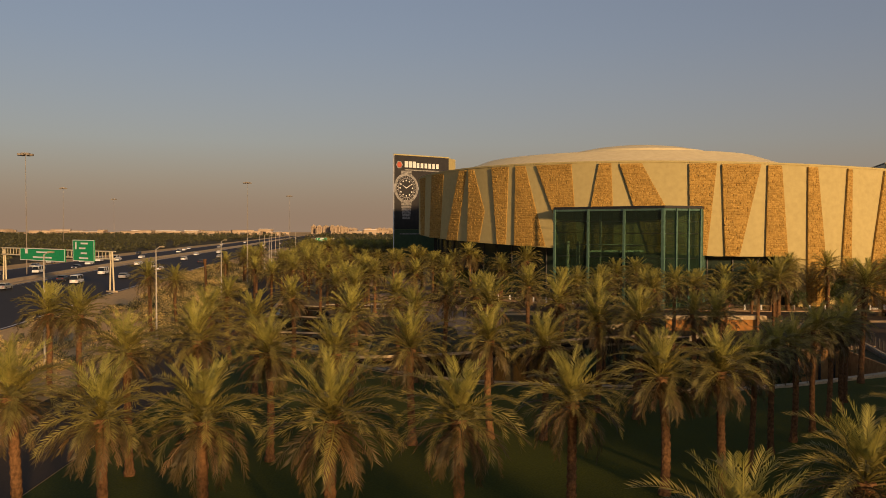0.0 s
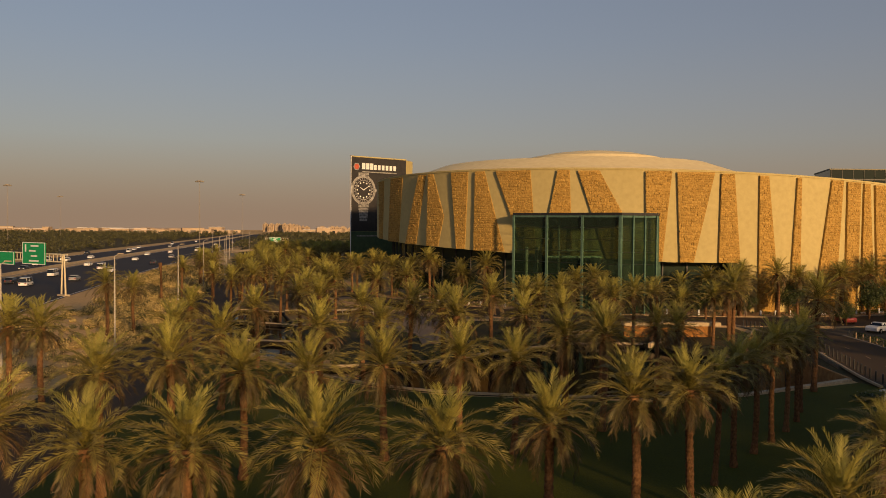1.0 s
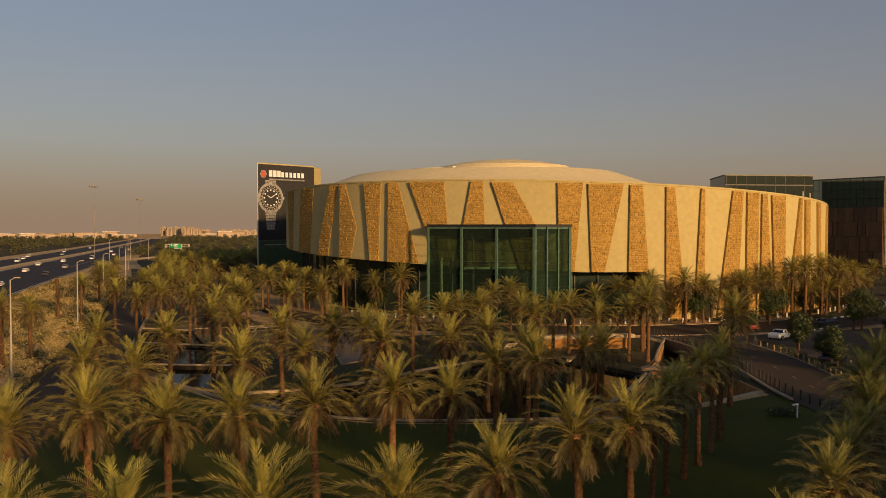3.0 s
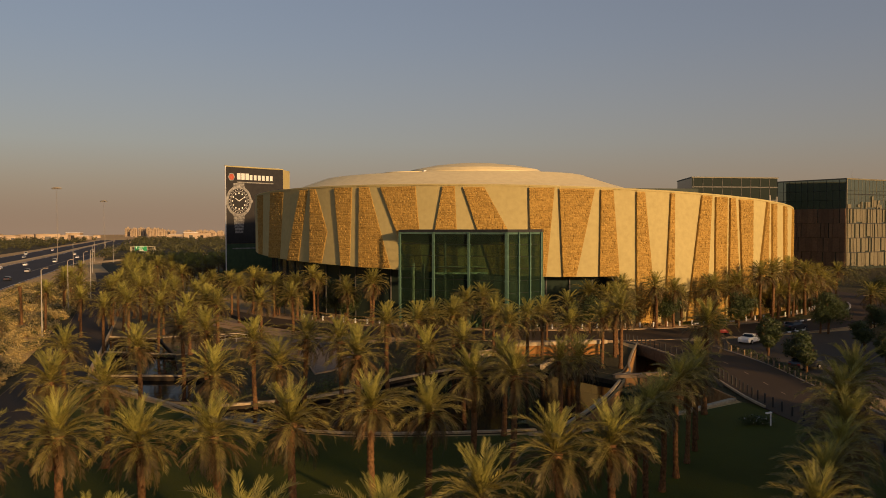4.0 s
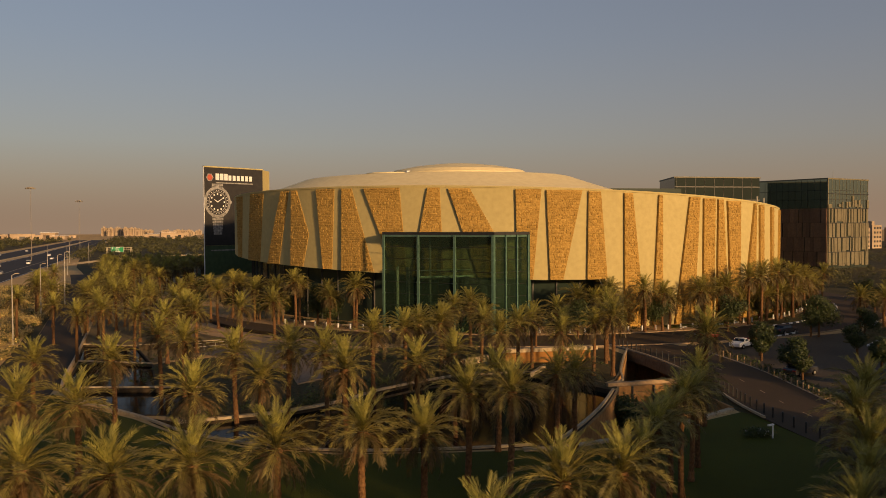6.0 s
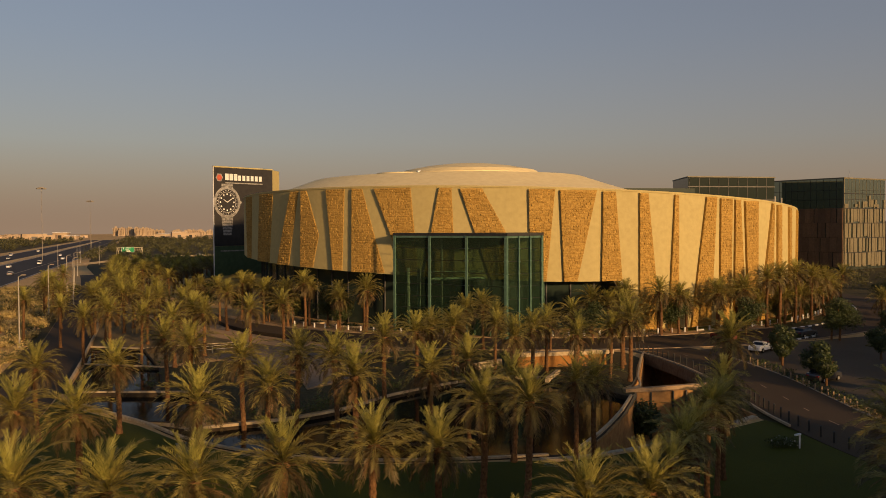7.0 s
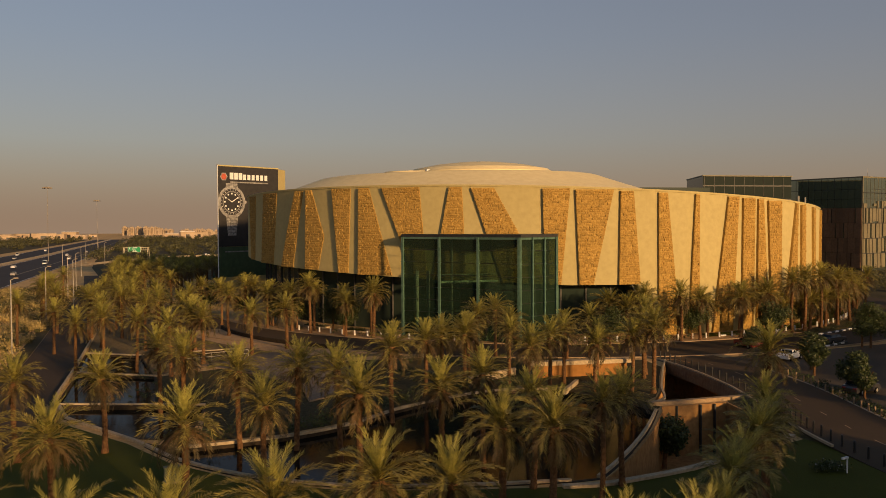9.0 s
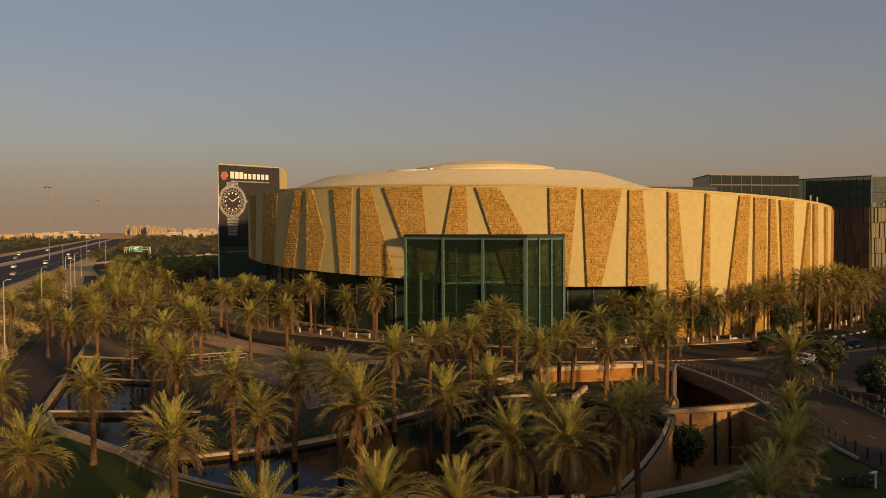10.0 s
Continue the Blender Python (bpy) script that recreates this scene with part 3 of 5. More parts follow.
    tagged(part("coursed_stone", raw_mesh("coursed_stone", verts, faces, STONE), STONE, panel), kind="stuff")


for p in PANELS:
    stone_panel(*p)
stone_panel(-55.6, -54.4, -55.9, -52.9, kink=(16.7, -51.4))

# fine horizontal joints in the plaster
for k in range(4):
    zz = 12.4 + 3.0 * k
    part("render_joint", arc_wall(-90, 60, RADIUS + 0.012, RADIUS - 0.05, lambda a: zz - 0.02, lambda a: zz + 0.02, 1.0), RENDER, mall)


def cone_ring(cx, cy, rings_, sides=96, tilt=0.0):
    bm = bmesh.new()
    loops_ = [[bm.verts.new((cx + r * math.cos(2 * math.pi * i / sides), cy + r * math.sin(2 * math.pi * i / sides), z + tilt * r * math.cos(2 * math.pi * i / sides))) for i in range(sides)] for r, z in rings_]
    for a, b in zip(loops_, loops_[1:]):
        for i in range(sides):
            bm.faces.new((a[i], a[(i + 1) % sides], b[(i + 1) % sides], b[i]))
    bm.faces.new(loops_[-1])
    return bm


part("roof_deck", cone_ring(MALL.x, MALL.y, [(RADIUS - 1.2, 21.0), (RADIUS - 1.25, 21.3)]), ROOF, mall)
part("roof_cone", cone_ring(42.0, 203.0, [(44.0, 21.3), (43.4, 25.4), (38.0, 27.1), (31.8, 29.25), (31.0, 29.4), (25.5, 29.75), (20.0, 29.95), (15.0, 30.0)], tilt=0.012), ROOF, mall, "pale sloping roof rising inside the drum", smooth=False)
part("roof_cap", cone_ring(47.8, 205.0, [(17.4, 28.4), (17.2, 30.7), (16.0, 31.5), (11.0, 32.5), (6.0, 33.1), (2.0, 33.3)]), ROOF, mall, "low pale dome on the roof's crown")
part("roof_unit", box(bmesh.new(), 33.0, 195.6, 29.2, 38.0, 198.6, 31.0, 0.1), WHITE, mall, "white plant box on the roof")
part("roof_ledge", cone_ring(31.5, 203.0, [(7.0, 29.0), (6.8, 30.7), (5.0, 30.85)], 40), ROOF, mall)

# ---- the glass entrance ----
prng0 = random.Random(17)
entrance = thing("glass_entrance", "tall green glass entrance hall with a thin dark roof", "entrance hall", Matrix())
G = [Vector((20.4, 151.5, 0)), Vector((36.0, 136.2, 0)), Vector((42.9, 139.2, 0)), Vector((46.0, 147.0, 0)), Vector((24.0, 156.0, 0))]
GH = 16.7
bm = bmesh.new()
out = [bm.verts.new((*(g.xy + (g.xy - Vector((33, 147))).normalized() * 0.35), GH)) for g in G]
up = [bm.verts.new((*v.co.xy, GH + 0.45)) for v in out]
bm.faces.new(out), bm.faces.new(up)
for i in range(5):
    bm.faces.new((out[i], out[(i + 1) % 5], up[(i + 1) % 5], up[i]))
part("roof_slab", bm, DARK, entrance, "thin dark roof slab")
ROWS = [0.25 + 2.05 * k for k in range(9)]
for i, bays in ((0, 3), (1, 3), (2, 3)):
    a, b = G[i], G[i + 1]
    d = (b - a) / bays
    along, n = d.normalized(), Vector((d.y, -d.x, 0)).normalized()
    for k in range(bays):
        p, q = a + d * k, a + d * (k + 1)
        for lo, hi in zip(ROWS, ROWS[1:]):
            bm = bmesh.new()
            lean = n * prng0.uniform(-0.025, 0.025)
            vs = [bm.verts.new(v) for v in (p + Vector((0, 0, lo + 0.03)), q + Vector((0, 0, lo + 0.03)) + lean, q + Vector((0, 0, hi - 0.03)) + lean, p + Vector((0, 0, hi - 0.03)))]
            bm.faces.new(vs)
            ret = bmesh.ops.extrude_face_region(bm, geom=bm.faces[:])
            bmesh.ops.translate(bm, verts=[v for v in ret["geom"] if isinstance(v, bmesh.types.BMVert)], vec=n * 0.02)
            part("pane", bm, GREENGLASS, entrance).visible_shadow = False
    for k in range(bays + 1):
        p = a + d * k
        wide = 0.19 if i == 0 else 0.13
        post = part("mullion", prism(p - along * wide + n * 0.05, along, 2 * wide, n, 0.3, 0.0, GH), GLASSFIN, entrance, "upright green glass fin")
        for z in ROWS[1:-1]:
            part("bracket", prism(p - along * (wide + 0.1) + n * 0.04, along, 2 * wide + 0.2, n, 0.34, z - 0.06, z + 0.06), GLASSFIN, post)
    for z in ROWS:
        part("joint_rail", tube(bmesh.new(), a + Vector((0, 0, z)), b + Vector((0, 0, z)), 0.045, sides=5), DARK, entrance)
    part("head_rail", prism(a + Vector((0, 0, 0)) + n * 0.03, along, (b - a).length, n, 0.12, GH - 0.35, GH - 0.02), GLASSFIN, entrance)
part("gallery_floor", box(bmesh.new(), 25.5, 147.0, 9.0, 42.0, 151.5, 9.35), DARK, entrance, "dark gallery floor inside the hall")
part("gallery_edge", box(bmesh.new(), 25.3, 146.7, 9.2, 42.2, 147.0, 9.5), MULLION, entrance, "pale edge of the inner gallery")
for k in range(9):
    part("gallery_post", tube(bmesh.new(), (25.6 + 2.0 * k, 146.85, 9.5), (25.6 + 2.0 * k, 146.85, 10.5), 0.04, sides=5), MULLION, entrance)
part("gallery_handrail", tube(bmesh.new(), (25.3, 146.85, 10.5), (42.2, 146.85, 10.5), 0.06, sides=6), MULLION, entrance)
# solid near-black box: the hall's unlit depth put into its colour
part("inner_portal", box(bmesh.new(), 33.5, 146.9, 4.6, 42.2, 150.4, 9.0), DARK, entrance, "inner doorway as a near-black box, its shade put into the colour")
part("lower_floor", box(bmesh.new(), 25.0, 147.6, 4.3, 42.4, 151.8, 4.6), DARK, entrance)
for x in (28.0, 33.0, 38.0):
    part("inner_post", tube(bmesh.new(), (x, 148.2, 0.0), (x, 148.2, GH - 0.5), 0.22, sides=8), STEEL, entrance, "steel post of the gallery")
for k in range(11):
    p = G[0].lerp(G[1], 0.06 + 0.088 * k) + Vector((3.0, 4.0, 0))
    part("ceiling_beam", tube(bmesh.new(), p + Vector((0, 0, GH - 0.4)), p + Vector((5.0, 5.5, GH - 0.4)), 0.12, sides=5), STEEL, entrance)
for x, y in ((22.6, 150.2), (24.2, 148.8)):
    part("inner_column", tube(bmesh.new(), (x, y + 0.5, 0), (x, y + 0.5, 11), 0.30, sides=10), WHITE, entrance, "white round column")

# ---- the billboard tower ----
board = thing("billboard_tower", "tall black billboard tower showing a large silver wristwatch", "billboard", Matrix())
A, B = Vector((-15.0, 255.0, 0)), Vector((1.7, 268.0, 0))
ALONG = (B - A).normalized()
OUTW = Vector((ALONG.y, -ALONG.x, 0))
WIDE = (B - A).length


def on_board(u, z, lift=0.0):
    return A + ALONG * u + OUTW * lift + Vector((0, 0, z))


def slab(bm, u0, z0, u1, z1, l0, l1):
    vs = [bm.verts.new(on_board(u, z, l)) for l in (l0, l1) for u, z in ((u0, z0), (u1, z0), (u1, z1), (u0, z1))]
    for f in ((0, 1, 2, 3), (4, 5, 6, 7), (0, 1, 5, 4), (1, 2, 6, 5), (2, 3, 7, 6), (3, 0, 4, 7)):
        bm.faces.new([vs[i] for i in f])
    return bm


def disc(bm, u, z, r, l0, l1, r_in=0.0, sides=32, squash=1.0):
    rim = [(u + r * squash * math.cos(2 * math.pi * i / sides), z + r * math.sin(2 * math.pi * i / sides)) for i in range(sides)]
    top = [bm.verts.new(on_board(a, b, l1)) for a, b in rim]
    low = [bm.verts.new(on_board(a, b, l0)) for a, b in rim]
    for i in range(sides):
        bm.faces.new((top[i], top[(i + 1) % sides], low[(i + 1) % sides], low[i]))
    if r_in:
        inner = [bm.verts.new(on_board(u + (a - u) * r_in / r, z + (b - z) * r_in / r, l1)) for a, b in rim]
        for i in range(sides):
            bm.faces.new((top[i], top[(i + 1) % sides], inner[(i + 1) % sides], inner[i]))
    else:
        bm.faces.new(top)
    return bm


bm = bmesh.new()
back = Vector((2.3, 7.0, 0))
foot = [A, B, B + back, A + back]
lo, hi = [bm.verts.new(p) for p in foot], [bm.verts.new(p + Vector((0, 0, 35.4))) for p in foot]
bm.faces.new(lo), bm.faces.new(hi)
for i in range(4):
    bm.faces.new((lo[i], lo[(i + 1) % 4], hi[(i + 1) % 4], hi[i]))
part("core", bm, RENDER, board, "cream rendered tower behind the poster")
part("poster", slab(bmesh.new(), -0.1, 12.6, WIDE, 35.3, 0.0, 0.1), POSTER, board, "black printed poster")
part("poster_band", slab(bmesh.new(), -0.1, 4.0, WIDE, 12.55, 0.0, 0.1), POSTERGREEN, board, "dark green lower poster band")
part("poster_edge", slab(bmesh.new(), -0.25, 4.0, -0.1, 35.5, -0.1, 0.2), WHITE, board)
part("cap", slab(bmesh.new(), -0.2, 35.40, WIDE + 0.1, 35.65, -0.5, 0.15), RENDER, board)
WU, WZ = 4.5, 25.3
part("watch_case", disc(bmesh.new(), WU, WZ, 4.6, 0.1, 0.16, 3.75), SILVERPRINT, board, "silver watch case print")
part("watch_dial", disc(bmesh.new(), WU, WZ, 2.95, 0.1, 0.14), POSTER, board, "black watch dial print")
part("watch_bezel", disc(bmesh.new(), WU, WZ, 3.76, 0.1, 0.15, 3.1), POSTER, board, "black watch bezel print")
part("inner_ring", disc(bmesh.new(), WU, WZ, 3.1, 0.1, 0.17, 2.85), SILVERPRINT, board)
for k in range(24):
    a = radians(15 * k + 7.5)
    part("bezel_mark", disc(bmesh.new(), WU + 3.42 * math.sin(a), WZ + 3.42 * math.cos(a), 0.12, 0.15, 0.18, sides=6), WHITE, board)
for k in range(12):
    a = radians(30 * k)
    part("hour_mark", disc(bmesh.new(), WU + 2.35 * math.sin(a), WZ + 2.35 * math.cos(a), 0.26, 0.14, 0.17, sides=8), WHITE, board)
for a, length in ((-58, 1.5), (58, 2.0)):
    bm = bmesh.new()
    e = Vector((math.sin(radians(a)), math.cos(radians(a))))
    tube(bm, on_board(WU, WZ, 0.19), on_board(WU + e.x * length, WZ + e.y * length, 0.19), 0.16, 0.07, 5)
    part("watch_hand", bm, WHITE, board)
for s in (1, -1):
    for k in range(3 if s > 0 else 7):
        w = 2.1 - 0.10 * k
        z = WZ + s * (4.1 + 0.85 * k)
        if z < 30.8:
            for u in (-0.66, 0.0, 0.66):
                part("strap_link", slab(bmesh.new(), WU + (u - 0.3) * w, z - 0.36, WU + (u + 0.3) * w, z + 0.36, 0.1, 0.17), SILVERPRINT, board)
part("crown", disc(bmesh.new(), WU + 4.6, WZ, 0.5, 0.1, 0.18, sides=10), SILVERPRINT, board)
part("badge", disc(bmesh.new(), 1.9, 32.4, 0.95, 0.1, 0.17, sides=6), BADGE, board, "small red and pale shield mark")
part("badge_rim", disc(bmesh.new(), 1.9, 32.4, 1.25, 0.1, 0.16, 0.9, sides=6), SILVERPRINT, board)
for k in range(9):
    u0 = 3.9 + k * 1.52
    part("lettering_bar", slab(bmesh.new(), u0, 31.7, u0 + (1.22 if k < 3 else 1.0), 33.6 if k < 3 else 33.2, 0.1, 0.16), WHITE, board)
part("slogan_bar", slab(bmesh.new(), 4.0, 30.75, 17.4, 31.1, 0.1, 0.15), SILVERPRINT, board)
part("lower_bar", slab(bmesh.new(), 2.0, 11.0, 13.0, 11.35, 0.1, 0.15), SILVERPRINT, board)

# ---- the office tower ----
office = thing("office_building", "dark green glass office block with bronze fins", "building", Matrix())
T = Vector((220.0, 290.0, 0))
LD, RD = Vector((-0.35, 0.937, 0)), Vector((0.937, 0.35, 0))
LL, RL, OH = 46.0, 29.0, 35.6


part("glass_body", prism(T, LD, LL, RD, RL, 0, OH), OFFICEGLASS, office, "dark green mirrored glass walls")
part("parapet", prism(T - (LD + RD) * 0.2, LD, LL + 0.4, RD, RL + 0.4, OH, OH + 0.5), FIN, office)
orng = random.Random(11)
LEVELS = [1.0, 6.8, 12.6, 18.4, 24.2]
for s, z0 in enumerate(LEVELS):
    u = 0.2
    while u < RL - 0.4:                       # bronze panels with narrow dark window slots between them
        w = min(orng.choice((0.7, 1.2, 1.2, 1.7, 2.3)), RL - 0.1 - u)
        top = z0 + 5.5 if s < 4 else z0 + orng.choice((1.6, 2.6, 3.4, 5.0))
        if s < 4 or orng.random() < 0.75:
            part("fin", prism(T + RD * u - LD * 0.4, RD, w, LD, 0.4, z0 + orng.choice((0, 0, 0.5)), top), FIN, office)
        u += w + orng.choice((0.25, 0.35, 0.8, 1.1))
    part("floor_line", prism(T + RD * 0.1 - LD * 0.32, RD, RL - 0.2, LD, 0.3, z0 + 5.52, z0 + 5.78), DARK, office)
    if s < 4:
        u = 0.3
        while u < LL - 0.5:
            w = min(orng.choice((1.4, 2.2, 2.2, 3.0)), LL - 0.2 - u)
            part("louvre", prism(T + LD * u - RD * 0.35, LD, w, RD, 0.35, z0, z0 + 5.72), LOUVRE, office)
            u += w + orng.choice((0.12, 0.12, 0.5))
for z in (27.5, 31.2):
    part("glass_transom", prism(T + LD * 0.1 - RD * 0.06, LD, LL - 0.2, RD, 0.06, z, z + 0.14), DARK, office)
    part("glass_transom", prism(T + RD * 0.1 - LD * 0.06, RD, RL - 0.2, LD, 0.06, z, z + 0.14), DARK, office)
for k in range(17):
    part("glass_mullion", prism(T + LD * (0.2 + 2.8 * k) - RD * 0.08, LD, 0.12, RD, 0.08, 23.8, OH), DARK, office)
for k in range(12):
    part("glass_mullion", prism(T + RD * (0.2 + 2.55 * k) - LD * 0.08, RD, 0.12, LD, 0.08, 24.2, OH), FIN, office)
part("corner_post", prism(T - (LD + RD) * 0.12, LD, 0.5, RD, 0.5, 0, OH), FIN, office)
part("link_block", prism(Vector((153.5, 290.0, 0)), Vector((1, 0, 0)), 36.0, Vector((0.3, 0.95, 0)), 30.0, 0, 35.6), LINKGLASS, office, "dark glazed block behind the mall")
part("link_parapet", prism(Vector((153.2, 289.7, 0)), Vector((1, 0, 0)), 36.6, Vector((0.3, 0.95, 0)), 30.5, 35.6, 36.0), FIN, office)
part("low_block", prism(Vector((116.0, 286.0, 0)), Vector((1, 0, 0)), 38.0, Vector((0, 1, 0)), 30.0, 0, 31.3), DARKGLASS, office)
for k in range(9):
    part("link_mullion", box(bmesh.new(), 154.0 + k * 4.0, 289.85, 20.0, 154.12 + k * 4.0, 290.0, 35.5), DARK, office)
for z in (22.0, 27.0, 32.0):
    part("floor_band", box(bmesh.new(), 153.5, 289.85, z, 189.5, 290.0, z + 0.4), DARK, office)
part("mast", tube(bmesh.new(), T + RD * 10 + LD * 4 + Vector((0, 0, OH)), T + RD * 10 + LD * 4 + Vector((0, 0, OH + 4)), 0.12, 0.05, 6), STEEL, office)
for a in (35.5, 39.0):
    p = Vector(on_wall(a, RADIUS - 0.6, wall_top(a)))
    part("parapet_post", tube(bmesh.new(), p, p + Vector((0, 0, 1.5)), 0.16, sides=6), POLE, mall)


# ---- palms ----
def frond_mesh(name, length, bend, mat, pairs=26, seed=0, fold=0.5, leaf=0.14, width=0.03):
    """A feather frond growing along x and arching over by bend radians: a ribbed stalk and two rows of narrow leaflets."""
    r = random.Random(seed)
    verts, faces = [], []
    sway = r.uniform(-0.14, 0.14)
    steps = 24
    line, at = [Vector((0, 0, 0))], Vector((0, 0, 0))
    for i in range(steps):
        a = -bend * ((i + 0.5) / steps) ** 1.5
        at = at + Vector((math.cos(a), 0, math.sin(a))) * (length / steps)
        line.append(Vector((at.x, length * sway * ((i + 1) / steps) ** 2, at.z)))

    def spine(s):
        k = max(0.0, min(0.9999, s)) * steps
        return line[int(k)].lerp(line[int(k) + 1], k - int(k))

    n = 7
    for i in range(n + 1):
        s = i / n
        p, w = spine(s), 0.045 * (1 - 0.85 * s)
        verts += [(p.x, p.y - w, p.z), (p.x, p.y + w, p.z), (p.x, p.y, p.z + w)]
    for i in range(n):
        a, b = 3 * i, 3 * i + 3
        for k in range(3):
            faces.append((a + k, a + (k + 1) % 3, b + (k + 1) % 3, b + k))
    for i in range(pairs):
        s = 0.14 + 0.86 * (i + 0.5) / pairs
        p = spine(s)
        t = (spine(min(1, s + 0.03)) - spine(s - 0.03)).normalized()
        up = Vector((-t.z, 0, t.x)).normalized()
        ll = length * leaf * (0.45 + 0.55 * math.sin(math.pi * min(1, 0.16 + 0.62 * s))) * r.uniform(0.8, 1.15)
        for side in (-1, 1):
            if r.random() < 0.05:
                continue
            d = (t * (0.62 + 0.75 * s + r.uniform(-0.15, 0.15)) + Vector((0, side, 0)) + up * (fold + r.uniform(-0.25, 0.25))).normalized()
            w = t * width
            tip = p + d * ll + Vector((0, 0, -0.14 * ll * r.uniform(0.2, 1.8)))
            mid = p + d * ll * 0.38
            b = len(verts)
            verts += [tuple(p), tuple(mid + w), tuple(tip), tuple(mid - w)]
            faces.append((b, b + 1, b + 2, b + 3))
    return raw_mesh(name, verts, faces, mat)


def frond_set(pairs, width, leaf):
    """Four ages of live frond, youngest first, coloured from lit to shaded, and two dead ones."""
    live = [frond_mesh("frond", 2.55, 0.55, YOUNGLIT, pairs, 1, 0.45, leaf, width), frond_mesh("frond", 2.95, 1.3, FROND, pairs, 2, 0.45, leaf, width),
            frond_mesh("frond", 3.05, 1.65, FROND, pairs, 3, 0.35, leaf, width), frond_mesh("frond", 2.8, 1.25, OLDSHADED, pairs, 4, 0.25, leaf, width)]
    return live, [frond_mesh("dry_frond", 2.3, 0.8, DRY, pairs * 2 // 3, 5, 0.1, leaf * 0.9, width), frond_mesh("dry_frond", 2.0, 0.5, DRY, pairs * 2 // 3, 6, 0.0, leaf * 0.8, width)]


def trunk_mesh(height, seed):
    """A trunk ringed with old leaf bases, flared at the foot and swollen under the crown."""
    r = random.Random(seed)
    bm = bmesh.new()
    rows, sides = 30, 10
    loops_ = []
    bend = r.uniform(-0.2, 0.2), r.uniform(-0.2, 0.2)
    for i in range(rows + 1):
        s = i / rows
        rad = 0.25 - 0.04 * s + (0.10 * (1 - s * 8) if s < 0.125 else 0) + (0.16 * (s - 0.80) / 0.2 if s > 0.80 else 0)
        rad *= 1.0 + (0.14 if i % 2 else -0.04)
        off = Vector((bend[0] * math.sin(s * math.pi), bend[1] * math.sin(s * math.pi), 0))
        loops_.append([bm.verts.new(off + Vector((rad * math.cos(2 * math.pi * (k + 0.5 * (i % 2)) / sides), rad * math.sin(2 * math.pi * (k + 0.5 * (i % 2)) / sides), s * height))) for k in range(sides)])
    for a, b in zip(loops_, loops_[1:]):
        for k in range(sides):
            bm.faces.new((a[k], a[(k + 1) % sides], b[(k + 1) % sides], b[k]))
    bm.faces.new(loops_[-1])
    return mesh_of("trunk", bm, BARK)


def frond_poses(seed, count):
    """(frond kind, pose) spiralling out of the crown's heart: upright in the middle, hanging outside."""
    r = random.Random(seed)
    for i in range(count):
        s = i / count
        lift = 86 - 82 * s ** 0.85 + r.uniform(-9, 9)
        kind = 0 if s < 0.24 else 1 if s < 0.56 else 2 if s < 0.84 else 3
        size = r.uniform(0.9, 1.12) * (0.9 + 0.1 * min(1, s * 4))
        yield kind, pose(0, 0, 0.35 - 0.6 * s, 0, 0, i * 137.5 + r.uniform(-14, 14)) @ pose(0.12, 0, 0, r.uniform(-22, 22), -lift, 0) @ Matrix.Scale(size, 4)


HEART = 6.4


def palm(seed, fronds, count, hanging, split):
    ob = thing("date_palm", "date palm with a bushy olive-green crown and rough brown trunk", "palm tree", group="palms of the mall garden")
    part("trunk", trunk_mesh(HEART, seed), BARK, ob)
    r = random.Random(seed + 50)
    live = [(fronds[0][k], m) for k, m in frond_poses(seed, count)]
    dead = [(fronds[1][i // 2 % 2] if i % 2 else fronds[0][3], pose(0, 0, -0.3, 0, 0, i * 67 + r.uniform(-20, 20)) @ pose(0.16, 0, 0, r.uniform(-20, 20), r.uniform(2, 48), 0) @ Matrix.Scale(r.uniform(0.8, 1.05), 4)) for i in range(hanging)]
    top = Matrix.Translation((0, 0, HEART))
    if split:
        for me, m in live + dead:
            f = part("dry_frond" if me in fronds[1] else "frond", me, FROND, ob, "dry brown hanging frond" if me in fronds[1] else "")
            f.matrix_basis = top @ m
    else:
        both = live + dead
        layers = [("heart_fronds", [f for f in both if f[0] is fronds[0][0]], YOUNGLIT), ("crown", [f for f in both if f[0] in fronds[0][1:3]], CROWN),
                  ("old_fronds", [f for f in both if f[0] is fronds[0][3]], OLDSHADED), ("dry_skirt", [f for f in both if f[0] in fronds[1]], DRY)]
        for name, group_, mat in layers:
            verts, faces = [], []
            for me, m in group_:
                b, mm = len(verts), top @ m
                verts += [tuple(mm @ v.co) for v in me.vertices]
                faces += [tuple(b + i for i in p.vertices) for p in me.polygons]
            part(name, raw_mesh(name, verts, faces, mat), mat, ob)
    return ob


near_fronds, far_fronds = frond_set(32, 0.034, 0.165), frond_set(18, 0.060, 0.175)
near_kinds = [palm(20 + i, near_fronds, 54, 30, True) for i in range(2)]
far_kinds = [palm(40 + i, far_fronds, 48, 30, False) for i in range(5)]
prng = random.Random(8)
planted = {}


def inside(outline, x, y):
    hit = False
    for (x0, y0), (x1, y1) in zip(outline, outline[1:] + outline[:1]):
        if (y0 > y) != (y1 > y) and x < x0 + (x1 - x0) * (y - y0) / (y1 - y0):
            hit = not hit
    return hit


def bed(x, y):
    """Height of the ground or basin floor on which a palm stands."""
    for outline, z in ((POND, -2.0), (UPPER_POND, -2.0), (MIDDLE_POND, -1.6), (HIGH_POND, -1.6), (COURT, -5.2), (UNDERPASS, -5.2)):
        if inside(outline, x, y):
            return z + 0.02
    return 0.0


def plant(kinds, x, y, heart, small=0.82, large=0.98):
    size = prng.uniform(small, large)
